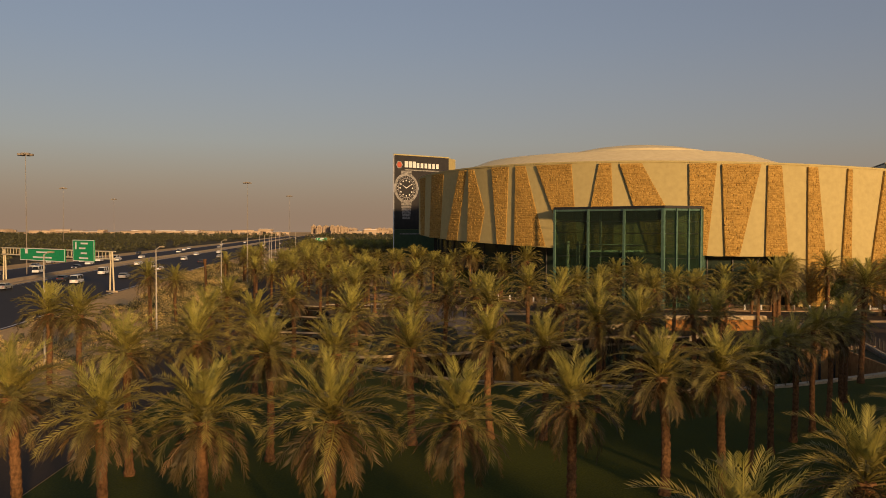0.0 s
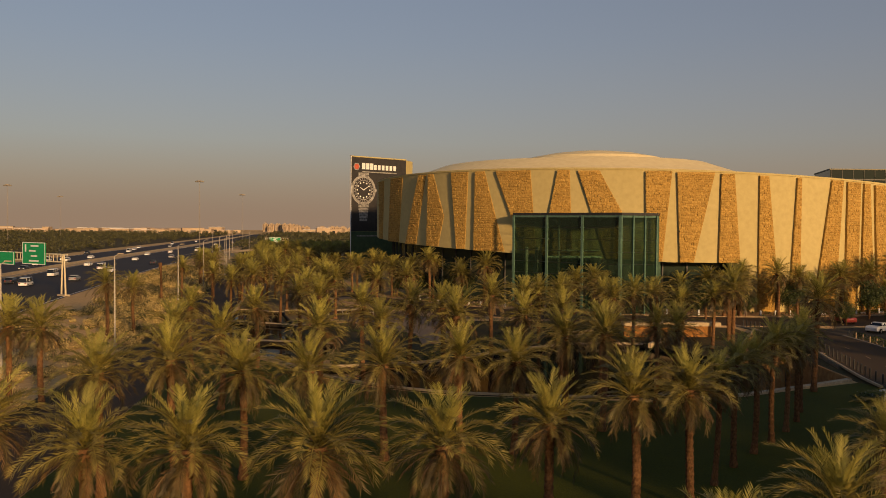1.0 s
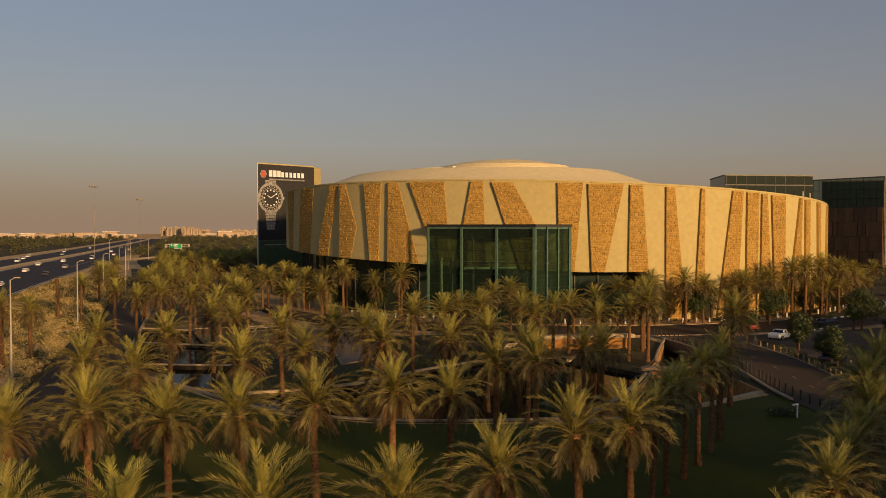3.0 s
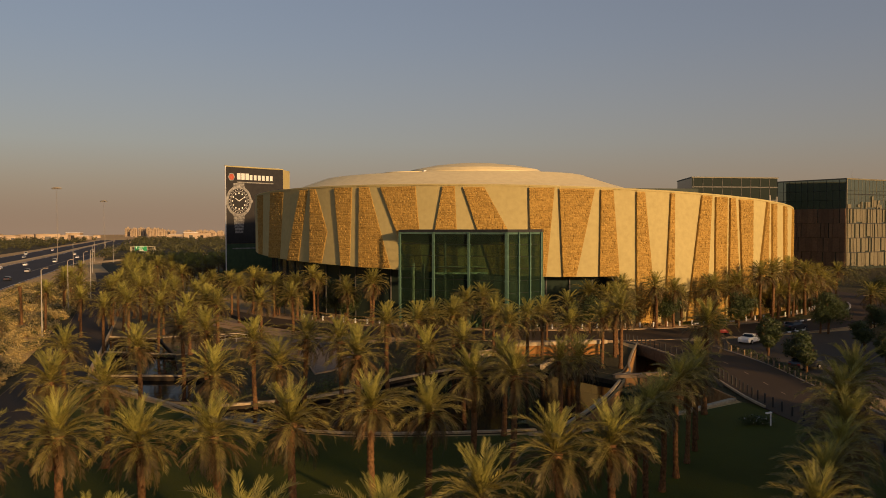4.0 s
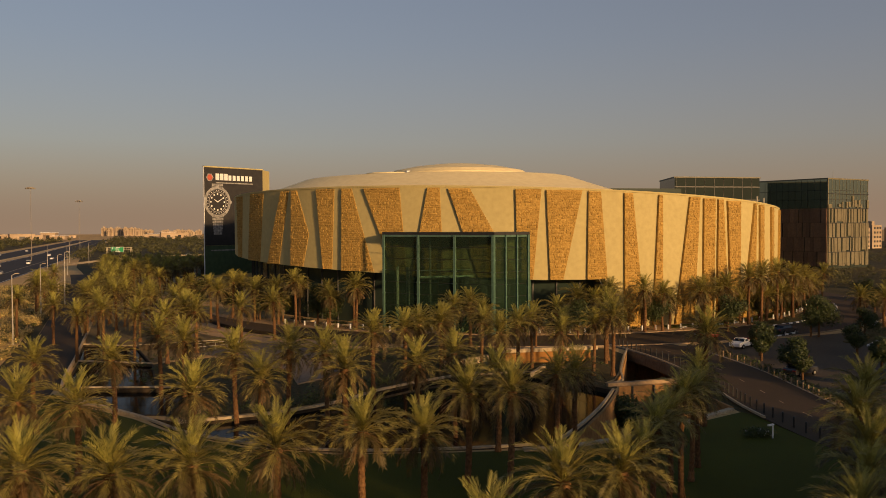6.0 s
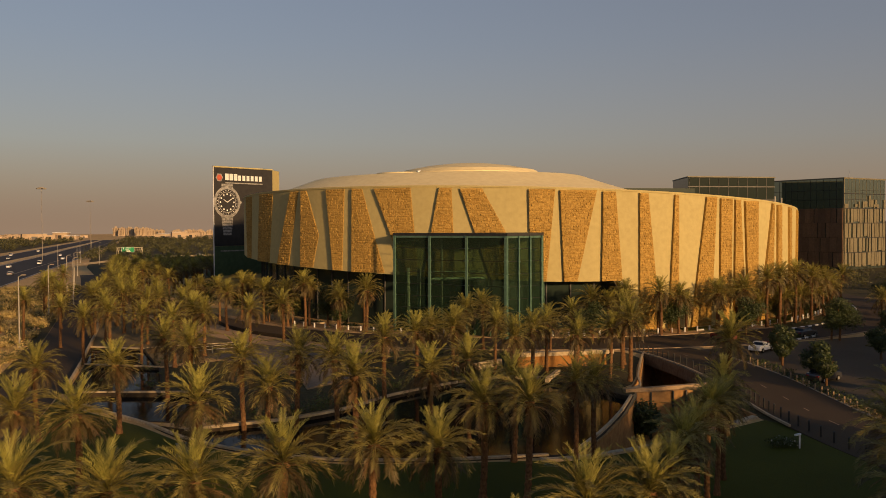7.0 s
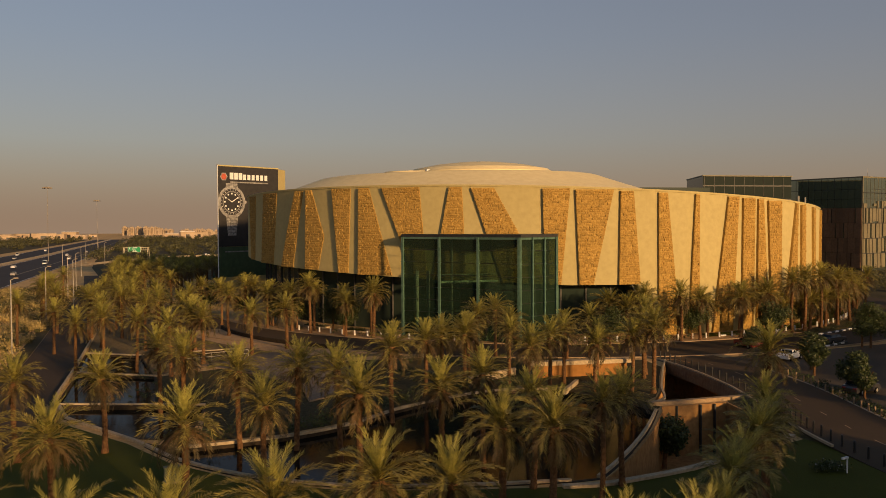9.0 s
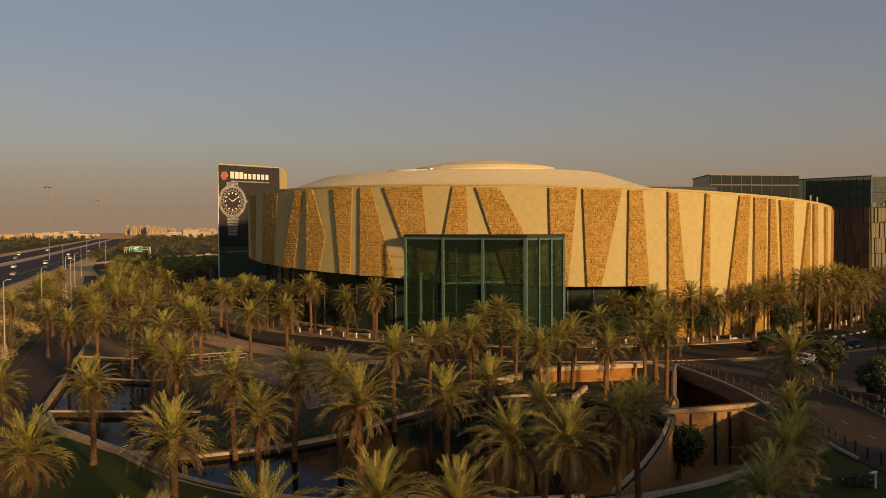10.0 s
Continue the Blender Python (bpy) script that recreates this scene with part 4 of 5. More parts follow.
    foot = bed(x, y) + fall(y)
    heart -= foot
    m = pose(x, y, foot, prng.uniform(-2, 2), prng.uniform(-2, 2), prng.uniform(0, 360)) @ Matrix.Scale(size, 4)
    planted.setdefault(prng.choice(kinds), []).append((m, heart / size))


def grow(ob, m, heart):
    """Stand a palm with its heart at this height: a longer or shorter trunk, the crown kept whole."""
    ob.matrix_world = m
    for c in ob.children:
        if c.name.startswith("trunk"):
            c.matrix_basis = Matrix.Diagonal((1, 1, heart / HEART, 1))
        else:
            c.matrix_basis = Matrix.Translation((0, 0, heart - HEART)) @ c.matrix_basis


NEAR_PALMS = [
    (7.2, 19, 6.2), (12.2, 23.9, 6.4), (17.9, 30.7, 6.5), (-12.6, 31.1, 6.6), (-8.9, 31.3, 6.4), (-4, 31.3, 6.5), (0.7, 31.6, 6.4), (21.3, 34.2, 6.5),
    (-18.2, 35.4, 6.5), (5.7, 36.7, 6), (24.6, 38.2, 6.5), (28, 42.3, 6.5), (11.4, 42.4, 6.1), (14.4, 42.5, 6.4), (-17.2, 45.4, 6.8), (17.2, 46.4, 6.2),
    (-13.5, 46.7, 7.3), (31.6, 46.9, 7.0), (-10.1, 48.3, 6.4), (19.8, 49.9, 6.4), (-6.3, 50.1, 6.1), (35.7, 51.6, 7.4), (-1.9, 52, 6.1), (22.4, 52.9, 6.2),
    (6.5, 53.3, 6.1), (3.1, 53.6, 6.4), (24.8, 55.5, 6.9), (27.3, 58.6, 6.2), (13.8, 59.1, 7.1), (11.4, 61.3, 6.7), (29.6, 61.6, 6.2)]
POND_PALMS = [
    (31.5, 64.9, 6.6), (19.9, 65.9, 6.8), (-7.5, 66.7, 6.6), (-15.2, 66.8, 6.1), (-19.1, 67, 6.5), (-29.5, 67.6, 6.5), (-32.5, 68.4, 6.5), (22.6, 68.6, 6.4),
    (16.2, 69.5, 6.6), (4.1, 70.9, 7.1), (9.8, 72.1, 7.1), (-2.4, 72.9, 6.2), (3.6, 80.7, 7.1), (-4.5, 86.9, 6.4), (-21.8, 84.9, 6.5),
    (0.1, 85.3, 6.7), (-15.5, 86.3, 6.2), (9.7, 93.1, 7), (37.4, 99, 6.3), (33, 99, 5.6), (14.5, 101.5, 6.4), (31.5, 104.5, 6.3),
    (35.6, 104.6, 6.1), (42.5, 106.6, 6.6), (25.5, 106.8, 6.2), (21.5, 109.5, 6.4), (35, 113, 6.2), (27.5, 113.2, 6.4), (38.6, 114.5, 6.6)]
MID_PALMS = [
    (14.5, 76.5), (-37.9, 107.5), (-36.2, 113.0), (-9.5, 91.8), (22.4, 89.9), (26.2, 95.2), (-12.9, 101.9),
    (16.8, 104), (19.8, 105.2), (-13.9, 121.5), (24.4, 117.2), (29.3, 126.1), (-22.4, 125.8),
    (-18.8, 127.0), (-26.1, 126.8)]
FAR_PALMS = [
    (65.9, 135), (-44.5, 186.0), (-32.7, 144.2), (-20.1, 144.9), (-40.2, 153.5),
    (-8.4, 159), (2.2, 162.7), (-25.8, 160.1), (-14.9, 160.7), (-30.9, 161.5), (-38, 169.3), (124.9, 170.3), (-10.4, 174.9),
    (-22.7, 178.3), (-14.9, 188.5), (-45.8, 192.4), (-23.1, 209.3), (-40.7, 242.7), (-40.3, 266.5), (-22, 267.5)]
MALL_PALMS = [
    (62.3, 134.6, 8.8), (56, 134.7, 8.6), (73.7, 136, 8.2), (79.5, 137.3, 8.7), (85.4, 139.3, 10.2), (88.8, 140.7, 10.5), (93.7, 143, 10.9), (99.9, 146.7, 10),
    (15, 149.8, 9.1), (106.1, 151.3, 9.2), (5.2, 158.8, 9.7), (-6.2, 175.8, 8.8), (-29.5, 213.8, 9.9), (-29.2, 243.8, 9.3)]
for x, y, h in NEAR_PALMS:
    plant(near_kinds, x, y, h, *((0.88, 1.0) if x > 27.5 and y < 55 else (0.66, 0.80) if x > 16 else (0.84, 1.0)))
for x, y, h in POND_PALMS:
    plant(far_kinds, x, y, h, *((0.72, 0.86) if x > 16 else (0.84, 1.0)))
for x, y, h in ((36.8, 73.0, 8.5), (39.6, 98.2, 7.3), (43.8, 108.9, 7.4), (-10.7, 130.6, 6.1), (-4.3, 136.6, 5.9), (0.8, 141.6, 6.2)):
    plant(far_kinds, x, y, h, 0.94, 1.0)
for x, y, h in MALL_PALMS:
    plant(far_kinds, x, y, h - 1.6, 0.95, 1.1)
for x, y in MID_PALMS + FAR_PALMS:
    plant(far_kinds, x, y, prng.uniform(6.2, 7.1))
taken = [Vector(p[:2]) for p in NEAR_PALMS + POND_PALMS + MID_PALMS + FAR_PALMS + MALL_PALMS]
for i in range(27):
    p = Vector(on_wall(-7 + 2.5 * i + prng.uniform(-0.5, 0.5), (69.6, 72.4)[i % 2], 0)[:2])
    if min((q - p).length for q in taken) > 2.2:
        taken.append(p)
        plant(far_kinds, p.x, p.y, prng.uniform(4.0, 6.2), 0.92, 1.1)
for i in range(12):
    p = Vector(on_wall(-66 + 2.7 * i + prng.uniform(-0.5, 0.5), (70.4, 73.0)[i % 2], 0)[:2])
    if min((q - p).length for q in taken) > 2.6:
        taken.append(p)
        plant(far_kinds, p.x, p.y, prng.uniform(5.4, 7.0), 0.82, 0.96)
for i in range(9):
    p = Vector(on_wall(26 + 4.2 * i, 89.5 + 1.5 * (i % 2), 0)[:2])
    taken.append(p)
    plant(far_kinds, p.x, p.y, prng.uniform(5.2, 6.6))
tries = 0
while tries < 4000 and len(taken) < 250:
    tries += 1
    p = Vector((prng.uniform(-52, 30), 122 + 185 * prng.random() ** 1.2))
    service_x = -27.5 - (p.y - 95) * 0.13
    if p.x < -36 and prng.random() < 0.7 or (p.x < service_x and p.y < 200):
        continue
    if (p - MALL).length < 89 or abs(p.x - service_x) < 5 or (p.x < service_x and prng.random() < 0.6) or p.x < service_x - 14:
        continue
    if 102 < p.y < 145 and -31 < p.x < -13:
        continue
    if (p.y < 178 and p.x > -11) or (p.y > 150 and p.x > -2) or (p.y < 108 and p.x > 21) or (128 < p.y < 150 and p.x > -12):
        continue
    if min((q - p).length for q in taken) < 4.9:
        continue
    taken.append(p)
    plant(far_kinds, p.x, p.y, prng.uniform(6.0, 7.0), 0.82, 0.98)

# the grove thins out towards the ramp of the highway
for i in range(700):
    p = Vector((prng.uniform(-58, 16), prng.uniform(286, 356)))
    if p.x < -24.0 - (p.y - 95) * 0.13 or len(taken) > 285 or min((q - p).length for q in taken) < 8.0:
        continue
    taken.append(p)
    plant(far_kinds, p.x, p.y, prng.uniform(5.4, 6.2), 0.85, 1.0)
# unseen palms added beside the bridge road and behind the start, to shade road, lawn and palms
for i in range(12):
    plant(far_kinds, 54.5 + 1.2 * (i % 2) - 0.06 * i, 2.0 + 5.2 * i, prng.uniform(6.6, 7.4))
for i in range(40):
    plant(far_kinds, -24 + 6.2 * (i % 10) + prng.uniform(-1, 1), 11.0 - 8.5 * (i // 10) + prng.uniform(-1, 1), prng.uniform(6.0, 6.8))
for ob, places in planted.items():
    for m, heart in places[1:]:
        grow(copy_thing(ob, m), m, heart)
    grow(ob, *places[0])


dead = thing("dead_palm", "bare brown palm trunk without a crown", "palm tree", pose(-47.3, 165.9, 0, 2, -1, 0))
part("trunk", trunk_mesh(7.0, 77), BARK, dead)

# ---- dusty haze painted on a glowing ring over the horizon, far behind everything ----
haze = bpy.data.materials.new("painted_haze")
haze.use_nodes = True
hn, hl = haze.node_tree.nodes, haze.node_tree.links
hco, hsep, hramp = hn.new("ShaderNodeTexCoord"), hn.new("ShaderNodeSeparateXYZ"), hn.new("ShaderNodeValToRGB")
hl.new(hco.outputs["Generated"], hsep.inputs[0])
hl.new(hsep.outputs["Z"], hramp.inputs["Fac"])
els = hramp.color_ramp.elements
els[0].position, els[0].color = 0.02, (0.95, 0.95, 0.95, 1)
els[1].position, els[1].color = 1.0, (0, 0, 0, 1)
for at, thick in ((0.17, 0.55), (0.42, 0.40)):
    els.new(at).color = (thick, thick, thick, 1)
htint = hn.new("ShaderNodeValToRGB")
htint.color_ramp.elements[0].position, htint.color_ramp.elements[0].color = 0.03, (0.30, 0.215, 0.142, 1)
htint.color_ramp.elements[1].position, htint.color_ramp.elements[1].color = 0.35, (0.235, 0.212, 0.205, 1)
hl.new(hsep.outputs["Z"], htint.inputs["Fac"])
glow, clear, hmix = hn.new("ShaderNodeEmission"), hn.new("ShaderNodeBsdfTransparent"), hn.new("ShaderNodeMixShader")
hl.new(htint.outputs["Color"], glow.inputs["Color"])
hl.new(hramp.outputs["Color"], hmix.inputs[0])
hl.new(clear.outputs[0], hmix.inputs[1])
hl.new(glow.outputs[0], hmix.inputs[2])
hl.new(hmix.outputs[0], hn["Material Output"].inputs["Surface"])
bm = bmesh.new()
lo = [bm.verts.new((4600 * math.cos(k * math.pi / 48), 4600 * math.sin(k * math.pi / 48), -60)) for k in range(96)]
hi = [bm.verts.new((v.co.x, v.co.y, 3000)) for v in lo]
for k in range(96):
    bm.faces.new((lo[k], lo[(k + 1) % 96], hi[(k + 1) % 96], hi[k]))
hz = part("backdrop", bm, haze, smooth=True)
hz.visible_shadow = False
tagged(hz, "glowing backdrop painted with brown dusty haze low over the horizon", "haze", kind="structure")


# ---- trees, shrubs, woods ----
def leaf_cloud(centre, size, count, leaf, r, verts, faces):
    """Small leaves thrown over an uneven rounded volume."""
    for _ in range(count):
        d = Vector((r.gauss(0, 1), r.gauss(0, 1), r.gauss(0, 1))).normalized()
        q = d * (r.uniform(0.55, 1.0) + 0.18 * math.sin(5 * d.x + 7 * d.y + 3 * d.z))
        p = Vector((centre[0] + q.x * size[0], centre[1] + q.y * size[1], centre[2] + q.z * size[2]))
        u = Vector((r.gauss(0, 1), r.gauss(0, 1), r.gauss(0, 0.6))).normalized() * leaf * r.uniform(0.6, 1.3)
        v = u.cross(d).normalized() * leaf * 0.6
        b = len(verts)
        verts += [tuple(p - u), tuple(p + v), tuple(p + u), tuple(p - v)]
        faces.append((b, b + 1, b + 2, b + 3))


def round_tree(seed, height, spread):
    r = random.Random(seed)
    ob = thing("broadleaf_tree", "dark green rounded tree on a short brown trunk", "tree", group="trees along the drive")
    bm = bmesh.new()
    tube(bm, (0, 0, -0.1), (0.05, 0, height * 0.45), 0.16, 0.11, 8)
    for k in range(5):
        a = k * 72 + r.uniform(-20, 20)
        e = Vector((math.cos(radians(a)) * spread * 0.5, math.sin(radians(a)) * spread * 0.5, height * r.uniform(0.6, 0.8)))
        tube(bm, (0.05, 0, height * 0.42), e, 0.08, 0.03, 6)
    part("trunk", bm, BARK, ob)
    verts, faces = [], []
    for k in range(11):
        a, q = r.uniform(0, 6.28), r.uniform(0, 0.62)
        c = (math.cos(a) * spread * q, math.sin(a) * spread * q, height * r.uniform(0.42, 0.86))
        s = spread * r.uniform(0.40, 0.62)
        leaf_cloud(c, (s, s, s * 0.8), 520, 0.115, r, verts, faces)
    part("crown", raw_mesh("crown", verts, faces, LEAF), LEAF, ob)
    return ob


tree_kinds = [round_tree(70, 5.6, 2.6), round_tree(71, 3.6, 1.5)]
trng = random.Random(5)
TREES = [(0, 48.7, 131.0, 1.15), (0, 76.0, 131.2, 1.0), (0, 85.2, 122.0, 0.95), (0, 10.6, 155.2, 0.95), (0, 65.0, 136.2, 0.9), (0, 80.6, 139.4, 0.75),
         (1, 63.5, 103.4, 1.1), (1, 60.0, 90.2, 0.95), (0, 92.0, 118.0, 0.8), (0, 100.0, 112.0, 0.9), (1, 66.0, 82.0, 1.0), (1, 72.5, 92.0, 1.1), (1, 79.0, 104.0, 1.1),
         (0, 91.0, 144.5, 0.75), (0, 101.0, 151.0, 0.8), (0, 112.0, 160.0, 0.9), (0, 121.0, 172.0, 0.9), (0, 128.0, 160.0, 1.0), (0, 118.0, 146.0, 0.9), (0, 134.0, 186.0, 1.0),
         (0, 57.0, 135.0, 0.6), (0, 95.0, 147.6, 0.8), (0, 9.4, 161.6, 1.15), (0, 3.2, 165.6, 1.0), (0, 66.9, 121.7, 0.6), (1, 65.8, 107.1, 1.2), (0, 86.3, 121.5, 1.1), (1, 60.6, 93.3, 1.2), (0, 90.2, 150.5, 1.0), (0, 98.6, 152.7, 1.0), 
         (0, 64.0, 72.0, 1.0), (0, 112.0, 104.0, 1.2), (0, 122.0, 122.0, 1.2), (0, -1.0, 171.0, 0.9), (0, -6.0, 181.0, 1.0), (0, -13.5, 192.0, 1.1)]
TREES += [(0, 58.5 + 1.3 * (i % 2), -2.0 + 4.4 * i, 1.6) for i in range(11)] + [(0, 43.0 + 8.0 * i, 4.0 + 6.0 * i, 3.3) for i in range(3)] + [(0, 68.0 + 3.0 * i, 56.0 + 3.4 * i + 3 * (i % 2), 1.5) for i in range(6, 14)] + [(0, 86.0 + 4.5 * i, 58.0 + 3.6 * i, 1.5) for i in range(10)]   # added mostly out of view, to shade lawn, road, palms and car park
first = {0: True, 1: True}
TREES += [(0, 122.0 + 9.0 * i + 5 * (i % 3), 142.0 + 6.5 * i - 9 * (i % 2), 1.0 + 0.12 * (i % 4)) for i in range(12)]
TREES.append((1, 35.7, 87.9, 1.35))              # a dark young tree on the floor of the sunken court
for k, x, y, s in TREES:
    m = pose(x, y, bed(x, y), 0, 0, trng.uniform(0, 360)) @ Matrix.Scale(s, 4)
    if first[k]:
        tree_kinds[k].matrix_world, first[k] = m, False
    else:
        copy_thing(tree_kinds[k], m)

for name, mat, count, label in (("dry_scrub", SHRUB, 2300, "dry golden scrub on the sandy verge"), ("olive_scrub", SCRUB, 1000, "low olive bushes on the sandy verge")):
    verts, faces = [], []
    for i in range(count):
        y = 40 + 230 * trng.random() ** 1.1
        west = -57 - max(0, y - 110) * 0.11 if y < 125 or y > 200 else -52 - max(0, y - 110) * 0.09
        x = trng.uniform(west, -31 - max(0, y - 95) * 0.105)
        bare = math.sin(0.31 * x + 0.11 * y) + math.sin(0.23 * y - 0.37 * x + 1.0) < -0.5 or (x < -44 and 95 < y < 122)
        if abs(x + 27.5 + (y - 95) * 0.13) < 4 or (bare and trng.random() < 0.85):
            continue
        s = trng.uniform(0.3, 0.8) * trng.choice((1, 1, 1.5)) + max(0, y - 90) * 0.003
        leaf_cloud((x, y, s * 0.45), (s, s, s * 0.8), int(70 + 90 * s), 0.06 + y * 0.00045, trng, verts, faces)
    tagged(part(name, raw_mesh(name, verts, faces, mat), mat), label, "shrubs", kind="stuff")
verts, faces = [], []
for i in range(420):
    x, y = trng.uniform(-26, 44), trng.uniform(92, 129)
    if not (y > 106 or (x < -9 and y > 112)) or inside(PLAZA, x, y):
        continue
    s = trng.uniform(0.3, 0.8)
    leaf_cloud((x, y, s * 0.4), (s, s, s * 0.6), 30, 0.10, trng, verts, faces)
for k in range(2, len(BACK_RIM), 1):
    x, y = BACK_RIM[k]
    s = trng.uniform(0.8, 1.5)
    leaf_cloud((x + trng.uniform(-1, 1), y + trng.uniform(1.4, 3.4), s * 0.5), (s, s, s * 0.8), 110, 0.12, trng, verts, faces)
for i in range(420):
    x, y = trng.uniform(-70, 30), trng.uniform(215, 520)
    if x < -24.0 - (y - 95) * 0.13 or (x > -16 and y < 290):
        continue
    s = trng.uniform(0.8, 1.9)
    leaf_cloud((x, y, s * 0.5 + fall(y)), (s, s, s * 0.8), 60, 0.2, trng, verts, faces)
for i in range(120):
    a, d = trng.uniform(-60, 60), trng.uniform(67.5, 72.0)
    x, y, _ = on_wall(a, d, 0)
    s = trng.uniform(0.3, 0.6)
    leaf_cloud((x, y, s * 0.4), (s * 1.4, s * 1.4, s * 0.8), 40, 0.10, trng, verts, faces)
tagged(part("garden_shrubs", raw_mesh("garden_shrubs", verts, faces, LEAF), LEAF), "low dark green planting in the garden beds", "shrubs", kind="stuff")
verts, faces = [], []
for i in range(3000):
    y = 190 + 1500 * trng.random() ** 1.4
    x = trng.uniform(-0.62 * y - 60, 0.25 * y)
    road_x = -70 - 0.125 * (y - 190)
    if road_x - 64 < x < road_x + 10 or (x > -40 - 0.1 * y and y < 330) or (x > 0 and y < 360):
        continue
    if x > road_x and y < 605 + min(0.0, x + 40) * 1.6:
        continue
    s = trng.uniform(2.4, 5.0)
    leaf_cloud((x, y, s * 0.8 + fall(y)), (s, s, s), 80, 0.36 + y * 0.0004, trng, verts, faces)
for i in range(420):
    x, y = trng.uniform(126, 360), trng.uniform(150, 420)
    if (Vector((x, y)) - MALL).length < 92 or (145 < x < 262 and 278 < y < 350) or (112 < x < 160 and 280 < y):
        continue
    s = trng.uniform(1.6, 3.0)
    leaf_cloud((x, y, s * 0.8 + fall(y)), (s, s, s), 150, 0.24, trng, verts, faces)
tagged(part("far_woods", raw_mesh("far_woods", verts, faces, WOODS), WOODS), "belt of green trees along the highway, paled in colour for haze", "woods", kind="stuff")

# ---- hedge of clipped bushes beside the bridge road ----
for i in range(13):
    verts, faces = [], []
    leaf_cloud((0, 0, 0.5), (1.0, 1.0, 0.55), 170, 0.13, trng, verts, faces)
    ob = part("bush", raw_mesh("bush", verts, faces, LEAF), LEAF)
    q = BRIDGE[12 + 2 * i]
    ob.matrix_world = pose(q[0] + 10.9, q[1] + 0.4, 0.0, 0, 0, 40 * i)
    tagged(ob, "low rough green bush beside the bridge road", "bush", "bushes beside the bridge road")
tagged(part("verge_kerb", ribbon(BRIDGE[10:46], -10.0, -9.6, 0.2, 0.25), CONCRETE), "pale kerb between road and bushes", "kerb", kind="structure")

# ---- rail beside the ponds ----
rail = thing("garden_rail", "thin pale metal rail beside the ponds", "railing", Matrix())
ends = Vector((-13.0, 131.5, 0)), Vector((-4.8, 134.5, 0))
for k in range(6):
    p = ends[0].lerp(ends[1], k / 5)
    part("post", tube(bmesh.new(), p - Vector((0, 0, 0.1)), p + Vector((0, 0, 1.1)), 0.05, sides=6), POLE, rail)
for z in (0.6, 1.1):
    part("bar", tube(bmesh.new(), ends[0] + Vector((0, 0, z)), ends[1] + Vector((0, 0, z)), 0.045, sides=6), POLE, rail)

# ---- garden walls and signs ----
tagged(part("terrace_wall", ribbon([(29.5, 110.0), (41.6, 109.8)], -0.25, 0.25, 1.5, 2.0), TERRACOTTA), "ochre garden wall glowing in the evening sun", "garden wall", kind="structure")
tagged(part("coping", ribbon([(29.3, 110.1), (42.6, 109.9)], -0.6, 0.6, 2.0, 0.5), COPING), "pale coping on the ochre garden wall", "wall coping", kind="structure")
coping([(30.0, 100.3), (33.4, 105.4)], "short pale coping slanting among the palms", 0.4, 0.5)
coping([(21.0, 108.0), (28.0, 112.6)], "thin pale coping among the palms", 0.35, 0.9)
for x in (38.9, 41.6, 43.2):
    tagged(part("wall_pier", box(bmesh.new(), x - 0.10, 91.4, -5.2, x + 0.10, 91.66, 0.05, 0.03), DARK), "dark pier in the court's back wall", "pier", kind="structure")
stop = thing("road_sign", "small round red and white road sign on a post", "road sign", pose(43.6, 127.0, 0) @ Matrix.Scale(0.7, 4))
part("post", tube(bmesh.new(), (0, 0, -0.1), (0, 0, 2.6), 0.05, sides=8), STEEL, stop)
part("disc", tube(bmesh.new(), (0, -0.06, 2.5), (0, -0.10, 2.5), 0.45, sides=20), CARRED, stop, "red disc")
part("bar", box(bmesh.new(), -0.3, -0.13, 2.42, 0.3, -0.105, 2.58), WHITE, stop)
part("plate", box(bmesh.new(), -0.32, -0.10, 1.45, 0.32, -0.06, 1.9, 0.01), WHITE, stop, "white plate under the disc")
light_post = thing("garden_floodlight", "white garden floodlight on a short bent post", "floodlight", pose(40.3, 67.7, 0, 0, 0, 20) @ Matrix.Scale(0.75, 4))
part("post", box(bmesh.new(), -0.09, -0.06, -0.05, 0.09, 0.06, 1.5, 0.02), WHITE, light_post)
part("lamp_head", box(bmesh.new(), -0.85, -0.14, 1.5, 0.12, 0.14, 1.68, 0.03), WHITE, light_post)


cabinet = thing("utility_cabinet", "small dull green utility cabinet on the lawn", "cabinet", pose(-9.2, 76.7, 0, 0, 0, 12))
CABINET = material("dull_green_paint", (0.06, 0.075, 0.045), (0.11, 0.125, 0.075), 0.6, 3.0, 0.1)
part("plinth", box(bmesh.new(), -0.6, -0.35, -0.05, 0.6, 0.35, 0.12, 0.02), CONCRETE, cabinet, "pale concrete plinth")
part("body", box(bmesh.new(), -0.52, -0.28, 0.12, 0.52, 0.28, 1.15, 0.03), CABINET, cabinet)
part("lid", box(bmesh.new(), -0.57, -0.33, 1.15, 0.57, 0.33, 1.22, 0.02), CABINET, cabinet)
for x in (-0.26, 0.26):
    part("door", box(bmesh.new(), x - 0.23, -0.305, 0.18, x + 0.23, -0.285, 1.1, 0.006), CABINET, cabinet)


verts, faces, buds, bud_faces = [], [], [], []
for k in range(14):
    a = k * 2.4
    c = (1.4 * math.cos(a) * (0.3 + 0.05 * k), 0.9 * math.sin(a) * (0.3 + 0.05 * k), 0.35)
    leaf_cloud(c, (0.5, 0.5, 0.4), 60, 0.09, trng, verts, faces)
    leaf_cloud(c, (0.52, 0.52, 0.45), 3, 0.07, trng, buds, bud_faces)
bloom = thing("flowering_bush", "low green bush with small white flowers on the lawn", "bush", pose(39.4, 68.6, 0))
